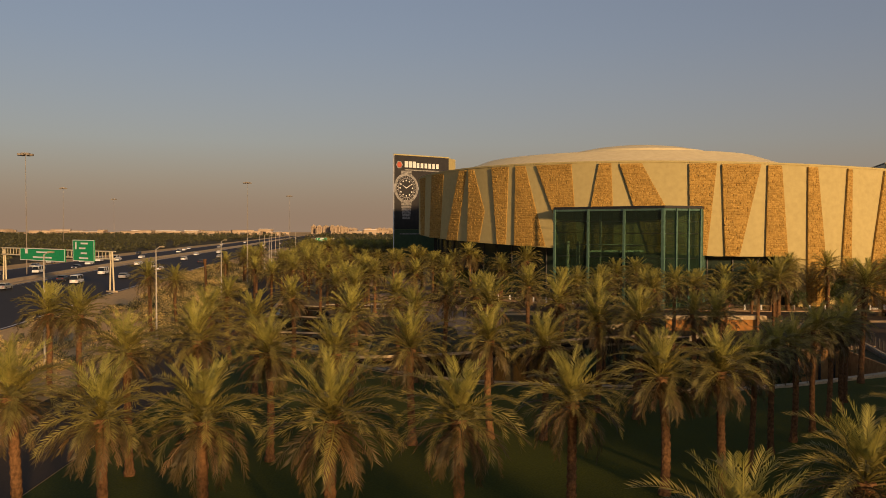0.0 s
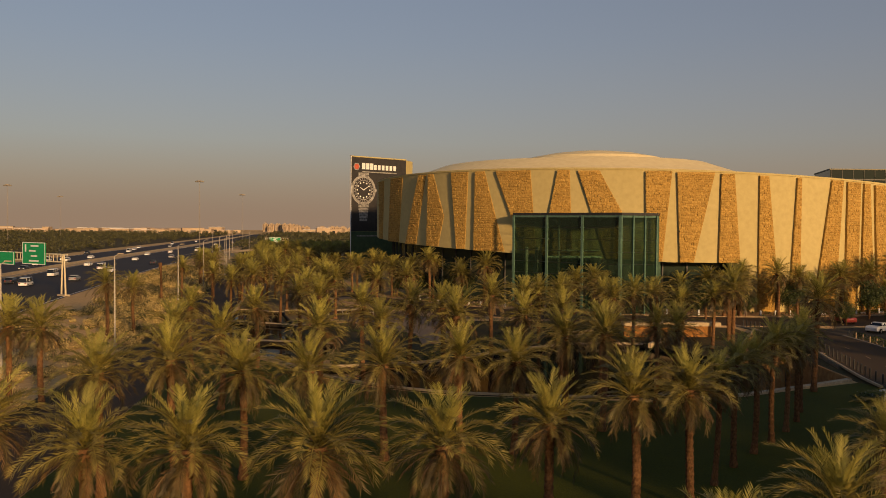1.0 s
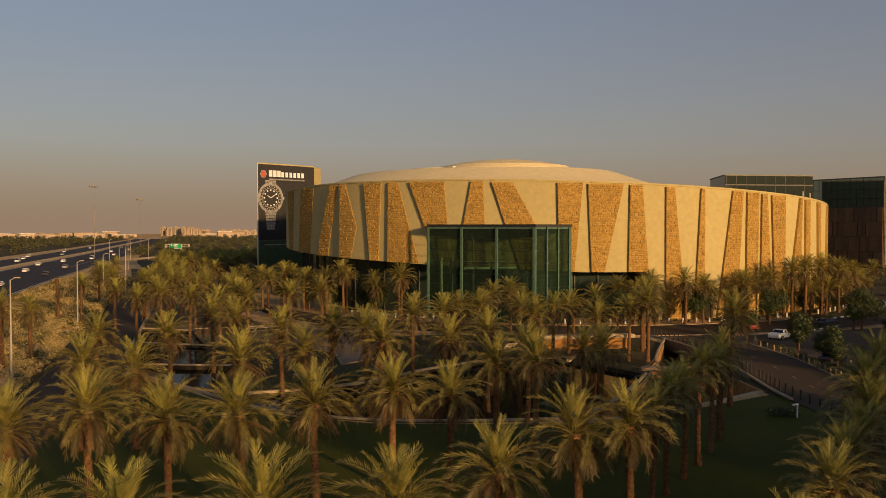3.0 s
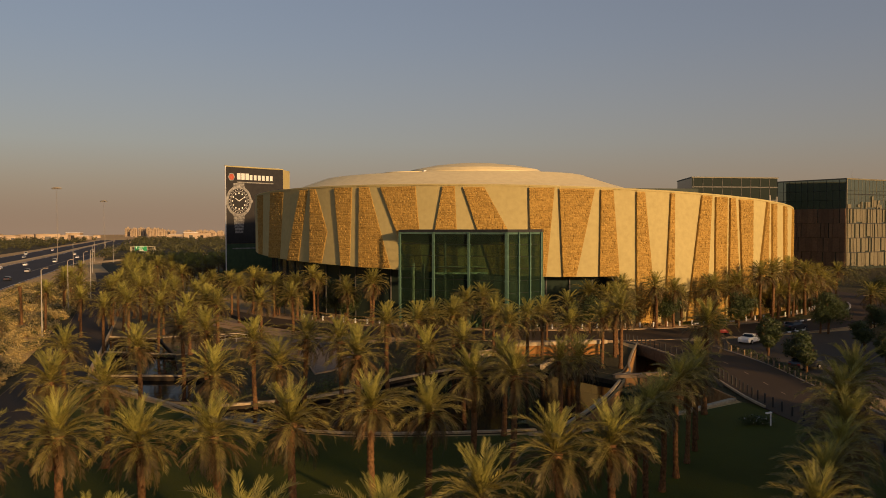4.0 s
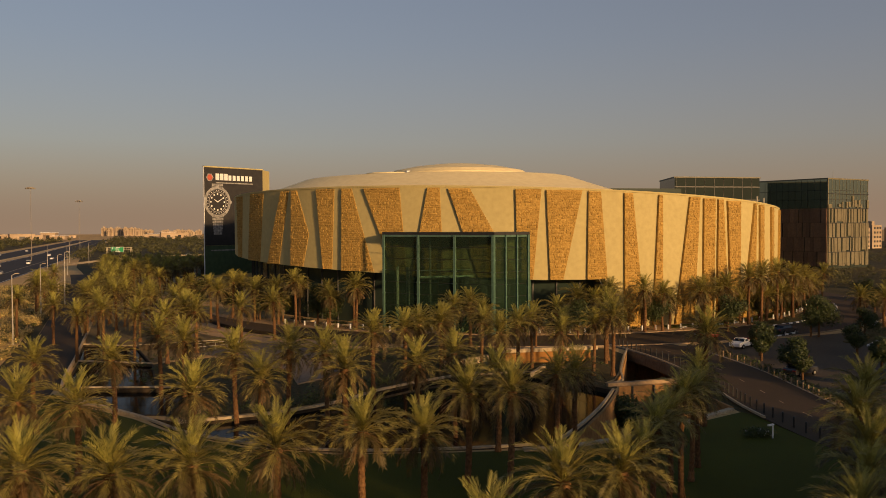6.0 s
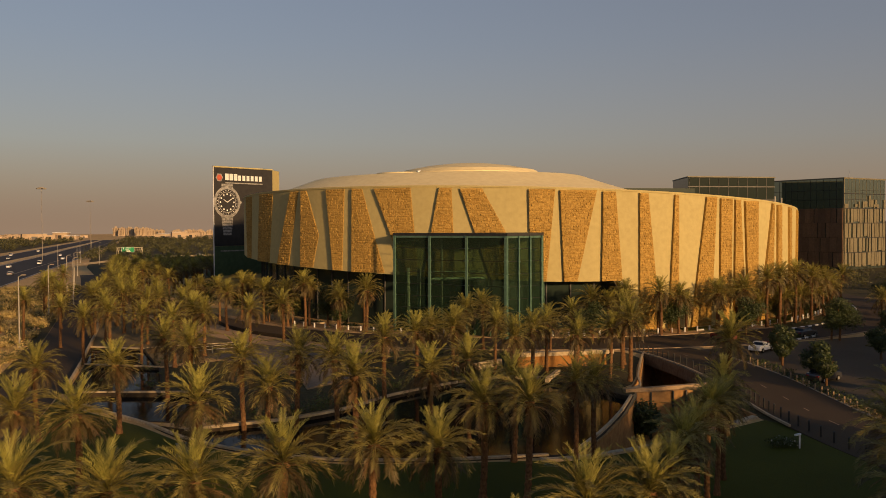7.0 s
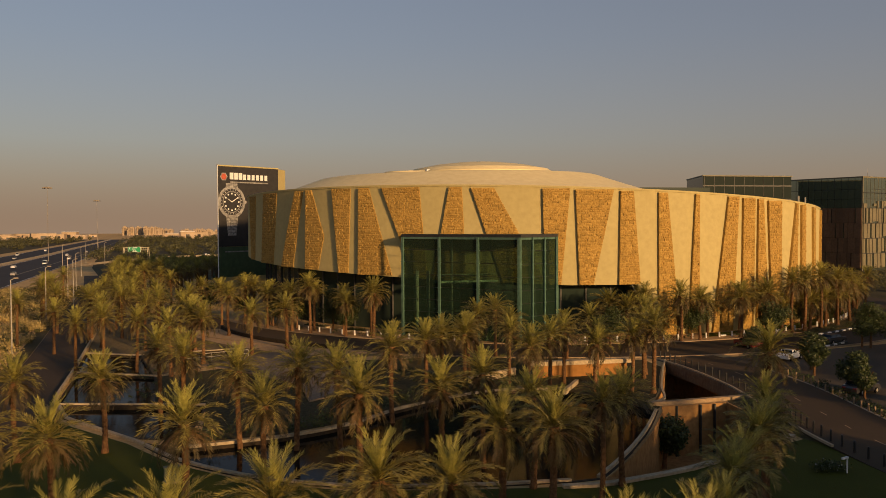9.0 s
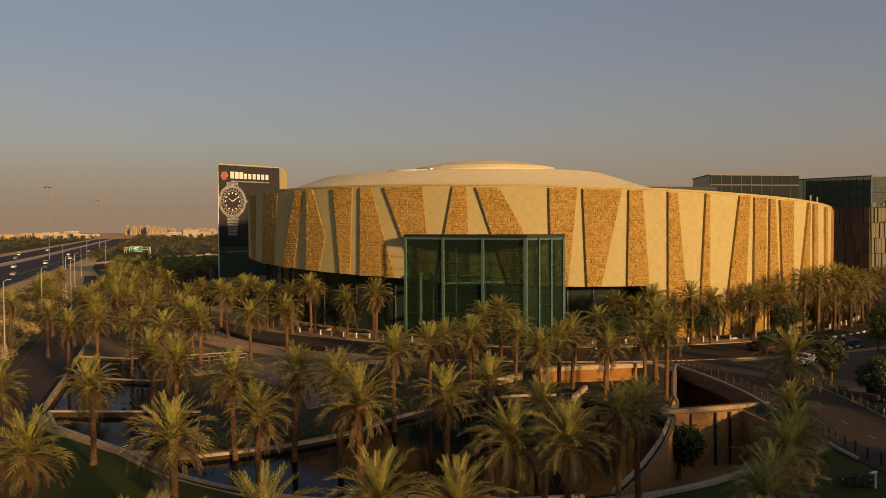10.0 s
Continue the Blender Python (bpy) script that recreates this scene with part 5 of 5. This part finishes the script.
part("leaves", raw_mesh("leaves", verts, faces, LEAF), LEAF, bloom)
part("flowers", raw_mesh("flowers", buds, bud_faces, WHITE), WHITE, bloom, "small white flowers")


def planter(x, y, long, deep, turn):
    ob = thing("planter", "low cream-edged planter with dark shrubs on the forecourt", "planter", pose(x, y, 0.02, 0, 0, turn), "planters before the entrance")
    outline = [(long / 2 * math.copysign(abs(math.cos(a)) ** 0.6, math.cos(a)), deep / 2 * math.copysign(abs(math.sin(a)) ** 0.6, math.sin(a))) for a in [2 * math.pi * k / 28 for k in range(28)]]
    bm = bmesh.new()
    rows = [[bm.verts.new((px * f, py * f, z)) for px, py in outline] for f, z in ((1.0, -0.05), (1.0, 0.34), (0.92, 0.34), (0.92, 0.2))]
    for lo, hi in zip(rows, rows[1:]):
        for k in range(28):
            bm.faces.new((lo[k], lo[(k + 1) % 28], hi[(k + 1) % 28], hi[k]))
    part("rim", bm, COPING, ob)
    part("soil", flat([(px * 0.925, py * 0.925) for px, py in outline], 0.26), bpy.data.materials["planted_soil"], ob, "dark planted soil")
    verts, faces = [], []
    for k in range(9):
        leaf_cloud((trng.uniform(-0.36, 0.36) * long, trng.uniform(-0.25, 0.25) * deep, 0.45), (0.7, 0.6, 0.35), 40, 0.1, trng, verts, faces)
    tagged(part("shrubs", raw_mesh("shrubs", verts, faces, LEAF), LEAF, ob), kind="stuff")


for x, y, long, deep, turn in ((6.8, 167.2, 6.0, 2.6, -50), (12.8, 159.6, 6.4, 2.8, -46), (18.0, 153.4, 5.0, 2.4, -40)):
    planter(x, y, long, deep, turn)


# ---- bollards and kerb stones ----
def slab_of(outline, high):
    bm = bmesh.new()
    lo, hi = [bm.verts.new((x, y, -0.05)) for x, y in outline], [bm.verts.new((x, y, high)) for x, y in outline]
    bm.faces.new(hi)
    for i in range(len(outline)):
        bm.faces.new((lo[i], lo[(i + 1) % len(outline)], hi[(i + 1) % len(outline)], hi[i]))
    return bm


def bollard(name, label, mat, high, radius, group):
    ob = thing(name, label, "bollard", group=group)
    bm = bmesh.new()
    tube(bm, (0, 0, -0.05), (0, 0, high), radius, radius * 0.9, 10)
    part("post", bm, mat, ob)
    part("cap", tube(bmesh.new(), (0, 0, high), (0, 0, high + 0.1), radius * 1.05, radius * 0.6, 10), mat, ob)
    return ob


white_post = bollard("bollard", "short white bollard along the drive's kerb", WHITE, 0.75, 0.16, "white bollards along the drive")
spots = [on_wall(a, 71.2, 0.02) for a in [-52 + 2.1 * i for i in range(52)]]
white_post.matrix_world = pose(*spots[0])
for p in spots[1:]:
    copy_thing(white_post, pose(*p))
dark_post = bollard("bollard", "short dark bollard along the bridge road", DARK, 0.9, 0.10, "dark bollards along the bridge road")
line = BRIDGE[2:44]
dark_post.matrix_world = pose(line[0][0] + 0.9, line[0][1], deck(Vector(line[0])))
for q in line[1:]:
    copy_thing(dark_post, pose(q[0] + 0.9, q[1], deck(Vector(q))))
edge_post = bollard("bollard", "short pale post in the hedge beside the road", PAVING, 0.8, 0.10, "pale posts in the hedge")
line = BRIDGE[11:45]
edge_post.matrix_world = pose(line[0][0] + 10.1, line[0][1], 0.05)
for q in line[1:]:
    copy_thing(edge_post, pose(q[0] + 10.1, q[1], 0.05))
def strip(name, r0, r1, a0, a1, high, mat, label):
    tagged(part(name, arc_wall(a0, a1, r1, r0, lambda a: -0.05, lambda a: high, 1.5), mat), label, "verge", kind="structure")


strip("lawn_strip", 66.9, 70.2, 8, 66, 0.10, LAWN, "green lawn strip at the mall's foot")
strip("palm_verge", 72.0, 77.0, 22, 66, 0.12, VERGE, "dull brown grass verge under the palms")


def kerb_row(spots, label, first=0):
    """Kerb stones painted white and black in turn."""
    for i, (x, y, turn) in enumerate(spots):
        ob = part("kerb_stone", box(bmesh.new(), -0.58, -0.16, 0.0, 0.58, 0.16, 0.26, 0.03), (WHITE, DARK)[(i + first) % 2])
        ob.matrix_world = pose(x, y, 0.02, 0, 0, turn)
        tagged(ob, ("white painted " if (i + first) % 2 == 0 else "black painted ") + label, "kerb stone", "painted kerb stones")


def arc_spots(r, a0, a1, step=1.2):
    n = int(radians(a1 - a0) * r / step)
    return [(*on_wall(a0 + (a1 - a0) * i / n, r, 0)[:2], a0 + (a1 - a0) * i / n) for i in range(n)]


def line_spots(x0, y0, x1, y1, step=1.2):
    n = max(2, int(math.hypot(x1 - x0, y1 - y0) / step))
    return [(x0 + (x1 - x0) * i / n, y0 + (y1 - y0) * i / n, math.degrees(math.atan2(y1 - y0, x1 - x0))) for i in range(n)]


kerb_row(arc_spots(77.3, 22, 60), "kerb stone along the palm verge")
kerb_row(arc_spots(70.5, 10, 24, 2.0), "kerb stone along the lawn strip")
ISLAND = [(78.2, 122.8), (82.6, 124.6), (86.8, 127.6), (84.8, 129.0), (80.6, 126.6)]
tagged(part("traffic_island", slab_of(ISLAND, 0.16), VERGE), "small planted island in the car park", "verge", kind="structure")
kerb_row(line_spots(78.4, 122.5, 87.0, 127.2), "kerb stone of the planted island")
FARROW = [(86.9, 111.5), (107.7, 127.0), (124.0, 139.0), (124.5, 144.5), (104.0, 130.6), (86.0, 115.5)]
tagged(part("traffic_island", slab_of(FARROW, 0.14), VERGE), "long planted island between rows of parking", "verge", kind="structure")
kerb_row(line_spots(86.9, 111.1, 122.0, 137.0), "kerb stone of the long island")
for k in range(22):
    verts, faces = [], []
    w = trng.uniform(0.5, 0.95)
    leaf_cloud((0, 0, w * 0.55), (w, w, w * 0.7), 190, 0.09, trng, verts, faces)
    ob = part("bush", raw_mesh("bush", verts, faces, SCRUB if k % 3 == 0 else LEAF), LEAF)
    if k < 5:
        x, y = 80.2 + 1.1 * k, 124.8 + 0.65 * k
    elif k < 12:
        x, y = 89.0 + 4.6 * (k - 5), 114.8 + 3.45 * (k - 5)
    else:
        x, y, _ = on_wall(24 + 3.4 * (k - 12), 75.0 + (k % 3) * 0.6, 0)
    ob.matrix_world = pose(x, y, 0.05, 0, 0, 50 * k)
    tagged(ob, "rounded green bush on a planted verge", "bush", "bushes of the car park verges")

# ---- street lamps and masts ----
def street_lamp(high, arm):
    ob = thing("street_lamp", "tall grey street lamp with a short arm", "street lamp", group="street lamps of the service road")
    part("pole", tube(bmesh.new(), (0, 0, -0.2), (0, 0, high), 0.13, 0.07, 8), POLE, ob)
    part("base", tube(bmesh.new(), (0, 0, -0.1), (0, 0, 0.5), 0.2, 0.18, 8), POLE, ob)
    bm = bmesh.new()
    tube(bm, (0, 0, high - 0.05), (arm, 0, high + 0.25), 0.05, 0.04, 6)
    part("arm", bm, POLE, ob)
    part("lamp_head", box(bmesh.new(), arm - 0.1, -0.15, high + 0.18, arm + 0.55, 0.15, high + 0.32, 0.04), CONCRETE, ob, "dusty pale lamp head")
    return ob


lamp = street_lamp(10.9, 0.5)
LAMPS = [(-34.6, 100.4), (-38.5, 80.3), (-39.0, 146.4), (-43.0, 183.0), (-45.5, 218.0), (-51.0, 238.0), (-54.0, 262.0), (-70.0, 348.0), (-90.0, 409.0), (-94.5, 481.0), (-80.7, 456.0), (-108.0, 588.0), (-37.0, 40.0), (107.9, 128.7)]
lamp.matrix_world = pose(*LAMPS[0], fall(LAMPS[0][1]))
for p in LAMPS[1:]:
    copy_thing(lamp, pose(*p, fall(p[1]), 0, 0, trng.uniform(-12, 12)))
mast = thing("light_mast", "very tall slim light mast with a ring of floodlights", "light mast", group="high masts along the highway")
part("pole", tube(bmesh.new(), (0, 0, -0.3), (0, 0, 30), 0.13, 0.05, 8), MASTHAZE, mast)
part("ring", tube(bmesh.new(), (0, 0, 29.6), (0, 0, 29.9), 1.1, sides=16), MASTHAZE, mast)
for k in range(8):
    a = radians(45 * k)
    part("floodlight", box(bmesh.new(), 1.5 * math.cos(a) - 0.35, 1.5 * math.sin(a) - 0.35, 29.2, 1.5 * math.cos(a) + 0.35, 1.5 * math.sin(a) + 0.35, 29.7, 0.05), MASTHAZE, mast)
MASTS = [(-115.0, 230.0, 1.12), (-122.0, 520.0, 1.25), (-118.0, 640.0, 1.15), (-255.0, 560.0, 1.2), (-300.0, 760.0, 1.2)]
mast.matrix_world = pose(MASTS[0][0], MASTS[0][1], 0) @ Matrix.Scale(MASTS[0][2], 4)
for x, y, s in MASTS[1:]:
    copy_thing(mast, pose(x, y, fall(y)) @ Matrix.Scale(s, 4))


# ---- sign gantries ----
def gantry(span, high, signs, m, label):
    """signs: (left, bottom, right, top) along the beam."""
    ob = thing("sign_gantry", label, "sign gantry", m)
    for x in (0.0, span):
        bm = bmesh.new()
        for dx in (-0.75, 0.75):
            tube(bm, (x + dx, 0, -0.2), (x + dx * 0.35, 0, high), 0.19, 0.15, 8)
        part("leg", bm, GANTRY, ob, "splayed steel leg")
        part("footing", box(bmesh.new(), x - 1.3, -0.6, -0.1, x + 1.3, 0.6, 0.35, 0.05), CONCRETE, ob)
    for z in (high - 1.5, high):
        for y in (-0.5, 0.5):
            part("chord", tube(bmesh.new(), (-0.6, y, z), (span + 0.6, y, z), 0.12, sides=6), GANTRY, ob)
    n = round(span / 1.3)
    for i in range(n + 1):
        x = span * i / n
        part("lattice", tube(bmesh.new(), (x, -0.5, high - 1.5), (x, -0.5, high), 0.07, sides=5), GANTRY, ob)
    for l, b, r, t in signs:
        sg = part("sign_panel", box(bmesh.new(), l, -0.95, b, r, -0.75, t, 0.03), SIGNGREEN, ob, "green direction sign")
        for x0, z0, x1, z1 in ((l, b, r, b + 0.15), (l, t - 0.15, r, t), (l, b, l + 0.15, t), (r - 0.15, b, r, t)):
            part("sign_border", box(bmesh.new(), x0, -0.985, z0, x1, -0.96, z1), WHITE, sg)
        rows_ = 2 if t - b < 3 else 4
        for k in range(rows_):
            z = b + (t - b) * (k + 0.7) / (rows_ + 0.4)
            a, e = l + (r - l) * (0.3 + 0.08 * (k % 2)), l + (r - l) * (0.72 - 0.06 * (k % 3))
            part("writing_bar", box(bmesh.new(), a, -0.985, z - 0.2, e, -0.96, z + 0.14), WHITE, sg)
        part("arrow_bar", box(bmesh.new(), l + (r - l) * 0.12, -0.985, b + (t - b) * 0.55, l + (r - l) * 0.18, -0.96, b + (t - b) * 0.9), WHITE, sg)
    return ob


gantry(44.6, 8.3, [(9.2, 5.75, 28.4, 8.5), (31.6, 6.1, 39.8, 10.6)], pose(-103.3, 196.2, 0, 0, 0, -36.6), "steel sign gantry with green direction signs over the highway")
gantry(14.0, 6.6, [(2.4, 3.8, 9.8, 7.0)], pose(-86.0, 548.0, fall(548.0), 0, 0, 0), "distant sign gantry with one green sign")


# ---- vehicles ----
def car(kind, paint, label):
    ob = thing({"car": "car", "van": "minibus", "truck": "pickup_truck"}[kind], label, "vehicle", group="")
    if kind == "van":
        length, roof, hood = 4.9, 2.05, 0.12
    else:
        length, roof, hood = 4.5, 1.45, 0.30
    w = 0.9
    bm = bmesh.new()
    side = [(-length / 2, 0.30), (length / 2, 0.30), (length / 2 + 0.02, 0.72), (length / 2 - 0.15, 0.95), (length / 2 - hood * length * 0.8, 1.02), (-length / 2 + 0.1, 1.02), (-length / 2 - 0.02, 0.75)]
    l, r = [bm.verts.new((x, -w, z)) for x, z in side], [bm.verts.new((x, w, z)) for x, z in side]
    bm.faces.new(l), bm.faces.new(r)
    for i in range(len(side)):
        bm.faces.new((l[i], l[(i + 1) % 7], r[(i + 1) % 7], r[i]))
    bmesh.ops.bevel(bm, geom=bm.edges[:], offset=0.05, segments=1, affect="EDGES")
    part("body", bm, paint, ob)
    x0, x1 = -length / 2 + (0.12 if kind == "van" else 0.55), length / 2 - hood * length * 0.8
    if kind == "truck":
        x0 = -0.25
    bm = bmesh.new()
    slope = 0.25 if kind == "van" else 0.6
    lo = [(x0, -w + 0.04), (x1, -w + 0.04), (x1, w - 0.04), (x0, w - 0.04)]
    hi = [(x0 + 0.2, -w + 0.16), (x1 - slope, -w + 0.16), (x1 - slope, w - 0.16), (x0 + 0.2, w - 0.16)]
    a, b = [bm.verts.new((x, y, 1.0)) for x, y in lo], [bm.verts.new((x, y, roof - 0.08)) for x, y in hi]
    for i in range(4):
        bm.faces.new((a[i], a[(i + 1) % 4], b[(i + 1) % 4], b[i]))
    part("window_band", bm, CARGLASS, ob, "dark car windows")
    part("roof_panel", box(bmesh.new(), x0 + 0.16, -w + 0.13, roof - 0.10, x1 - slope + 0.05, w - 0.13, roof, 0.03), paint, ob)
    for x in (x0 + 0.25, (x0 + x1) / 2, x1 - slope * 0.6):
        for y in (-w + 0.09, w - 0.09):
            part("pillar", tube(bmesh.new(), (x, y, 1.0), (x, y * 0.93, roof - 0.06), 0.05, sides=5), paint, ob)
    if kind == "truck":
        part("load_bed", box(bmesh.new(), -length / 2 + 0.12, -w + 0.1, 1.0, -0.35, w - 0.1, 1.06, 0.01), DARK, ob, "dark open load bed")
        for y in (-w + 0.05, w - 0.05):
            part("bed_side", box(bmesh.new(), -length / 2 + 0.08, y - 0.04, 1.0, -0.3, y + 0.04, 1.2, 0.01), paint, ob)
        part("tailgate", box(bmesh.new(), -length / 2 + 0.04, -w + 0.05, 1.0, -length / 2 + 0.12, w - 0.05, 1.2, 0.01), CARRED, ob, "red tailgate")
    for x in (-length * 0.30, length * 0.31):
        for y in (-w, w):
            wheel = part("wheel", tube(bmesh.new(), (x, y - 0.1, 0.32), (x, y + 0.1, 0.32), 0.33, sides=14), TYRE, ob)
            part("rim", tube(bmesh.new(), (x, y - 0.115, 0.32), (x, y + 0.115, 0.32), 0.18, sides=10), STEEL, wheel)
    for y in (-0.62, 0.62):
        part("headlight", box(bmesh.new(), length / 2 - 0.05, y - 0.2, 0.62, length / 2 + 0.05, y + 0.2, 0.78, 0.02), WHITE, ob)
        part("tail_light", box(bmesh.new(), -length / 2 - 0.05, y - 0.2, 0.68, -length / 2 + 0.03, y + 0.2, 0.85, 0.02), CARRED, ob)
    return ob


white_car = car("car", CARWHITE, "white saloon car on dark asphalt")
silver_car = car("car", CARSILVER, "silver saloon car on dark asphalt")
dark_car = car("car", CARDARK, "black saloon car on dark asphalt")
minibus = car("van", CARWHITE, "white minibus on the highway")
pickup = car("truck", CARWHITE, "white pickup truck with an open load bed")
red_car = car("car", CARRED, "red car parked beside the drive")
placed = set()


def park(ob, x, y, heading, z=0.05):
    m = pose(x, y, z, 0, 0, heading)
    if ob not in placed:
        placed.add(ob)
        ob.matrix_world = m
        return ob
    return copy_thing(ob, m)


def lane(y, off):
    """A place on the highway: metres along y, metres to the left of its near edge."""
    for a, b in zip(HIGH, HIGH[1:]):
        if a[1] <= y <= b[1]:
            t = (y - a[1]) / (b[1] - a[1])
            d = Vector(b) - Vector(a)
            d.normalize()
            n = Vector((-d.y, d.x))
            return a[0] + (b[0] - a[0]) * t + n.x * off, y + n.y * off, math.degrees(math.atan2(d.y, d.x))
    return 0, 0, 0


TRAFFIC = [(minibus, 232, 20), (white_car, 285, 24), (silver_car, 214, 10), (white_car, 390, 24), (minibus, 196, 16), (minibus, 265, 15), (white_car, 250, 9), (dark_car, 205, 22), (silver_car, 178, 25), (white_car, 330, 18), (silver_car, 360, 9), (white_car, 430, 20),
           (minibus, 470, 12), (white_car, 540, 8), (dark_car, 300, 6), (white_car, 620, 17), (silver_car, 700, 10)]
for ob, y, off in TRAFFIC:
    x, yy, h = lane(y, off)
    park(ob, x, yy, h, 0.05 + fall(yy))
for ob, y, off in [(white_car, 310, 50), (minibus, 316, 46), (white_car, 322, 41), (silver_car, 255, 45), (white_car, 288, 41), (white_car, 520, 52), (minibus, 440, 42), (minibus, 240, 40), (white_car, 225, 46), (silver_car, 270, 52), (minibus, 330, 44), (white_car, 350, 39), (dark_car, 410, 55), (white_car, 480, 47), (silver_car, 560, 40), (minibus, 640, 50), (white_car, 760, 45), (silver_car, 300, 58), (dark_car, 260, 36)]:
    x, yy, h = lane(y, off)
    park(ob, x, yy, h + 180, 0.05 + fall(yy))
park(white_car, -40.0, 580.5, 25, 0.06 + fall(580))
park(pickup, 68.0, 114.8, -150, 0.03)
park(dark_car, 61.8, 93.0, 20, 0.03)
park(red_car, 68.8, 126.2, 95, 0.03)
park(dark_car, 84.0, 127.0, 20, 0.03)
park(silver_car, 70.5, 84.0, 20, 0.03)
park(white_car, 104.0, 131.0, 35, 0.03)

# ---- far town ----
crng = random.Random(21)
for i in range(64):
    u = crng.random()
    x, y = -455 + 320 * u + crng.uniform(-8, 8), 3000 + crng.uniform(-150, 350)
    h, w, d = crng.uniform(10, 25) * (0.75 + 0.4 * (u < 0.45)), crng.uniform(8, 20), 20
    ob = thing("distant_building", "far sunlit masonry block in the haze", "building", pose(x, y, fall(y)), "blocks of the far town")
    part("wall", box(bmesh.new(), -w / 2, -d / 2, -2, w / 2, d / 2, h), CITY, ob)
    part("roof_house", box(bmesh.new(), -w / 5, -d / 5, h, w / 6, d / 5, h + crng.uniform(2, 5)), CITY, ob)
    for k in range(int(w // 4.5)):
        c = -w / 2 + 3.0 + 4.5 * k
        part("window_bay", box(bmesh.new(), c - 0.9, -d / 2 - 0.15, 2.0, c + 0.9, -d / 2 + 0.1, h - 2.0), FARWINDOW, ob)
for i in range(120):
    x, y = crng.uniform(-1500, -150), crng.uniform(1720, 2300)
    if abs(x + 280 + 0.13 * (y - 1720)) < 60:
        continue
    h, w, d = crng.uniform(5, 12) * (0.7 + 0.5 * crng.random()), crng.uniform(9, 50), 25
    ob = thing("distant_shed", "long low pale building far across the plain", "building", pose(x, y, fall(y), 0, 0, crng.uniform(-25, 25)), "low sheds on the plain")
    part("wall", box(bmesh.new(), -w / 2, -d / 2, -2, w / 2, d / 2, h), CITY, ob)
    part("roof", box(bmesh.new(), -w / 2 - 0.5, -d / 2 - 0.5, h, w / 2 + 0.5, d / 2 + 0.5, h + 0.6), (WHITE, CITY)[i % 2], ob)
    part("doorway", box(bmesh.new(), -w / 8, -d / 2 - 0.1, -1, w / 8, -d / 2 + 0.2, h * 0.6), DARK, ob)
for i in range(9):
    x, y = 395 + 18 * i + crng.uniform(-5, 5), 560 + crng.uniform(-40, 60)
    h, w = crng.uniform(12, 20), crng.uniform(11, 17)
    ob = thing("apartment_house", "sunlit cream apartment house far behind the trees", "building", pose(x, y, fall(y), 0, 0, 20), "apartment houses beyond the office block")
    part("wall", box(bmesh.new(), -w / 2, -7, -1, w / 2, 7, h), CITY, ob)
    part("stair_tower", box(bmesh.new(), -w / 6, -4, h, w / 8, 2, h + 3.0), CITY, ob)
    for s in range(int(h // 3.4)):
        for k in range(3):
            part("window", box(bmesh.new(), -w / 2 + w * (k + 0.6) / 3.4, -7.06, 1.2 + 3.4 * s, -w / 2 + w * (k + 1.2) / 3.4, -6.9, 2.8 + 3.4 * s), DARK, ob)
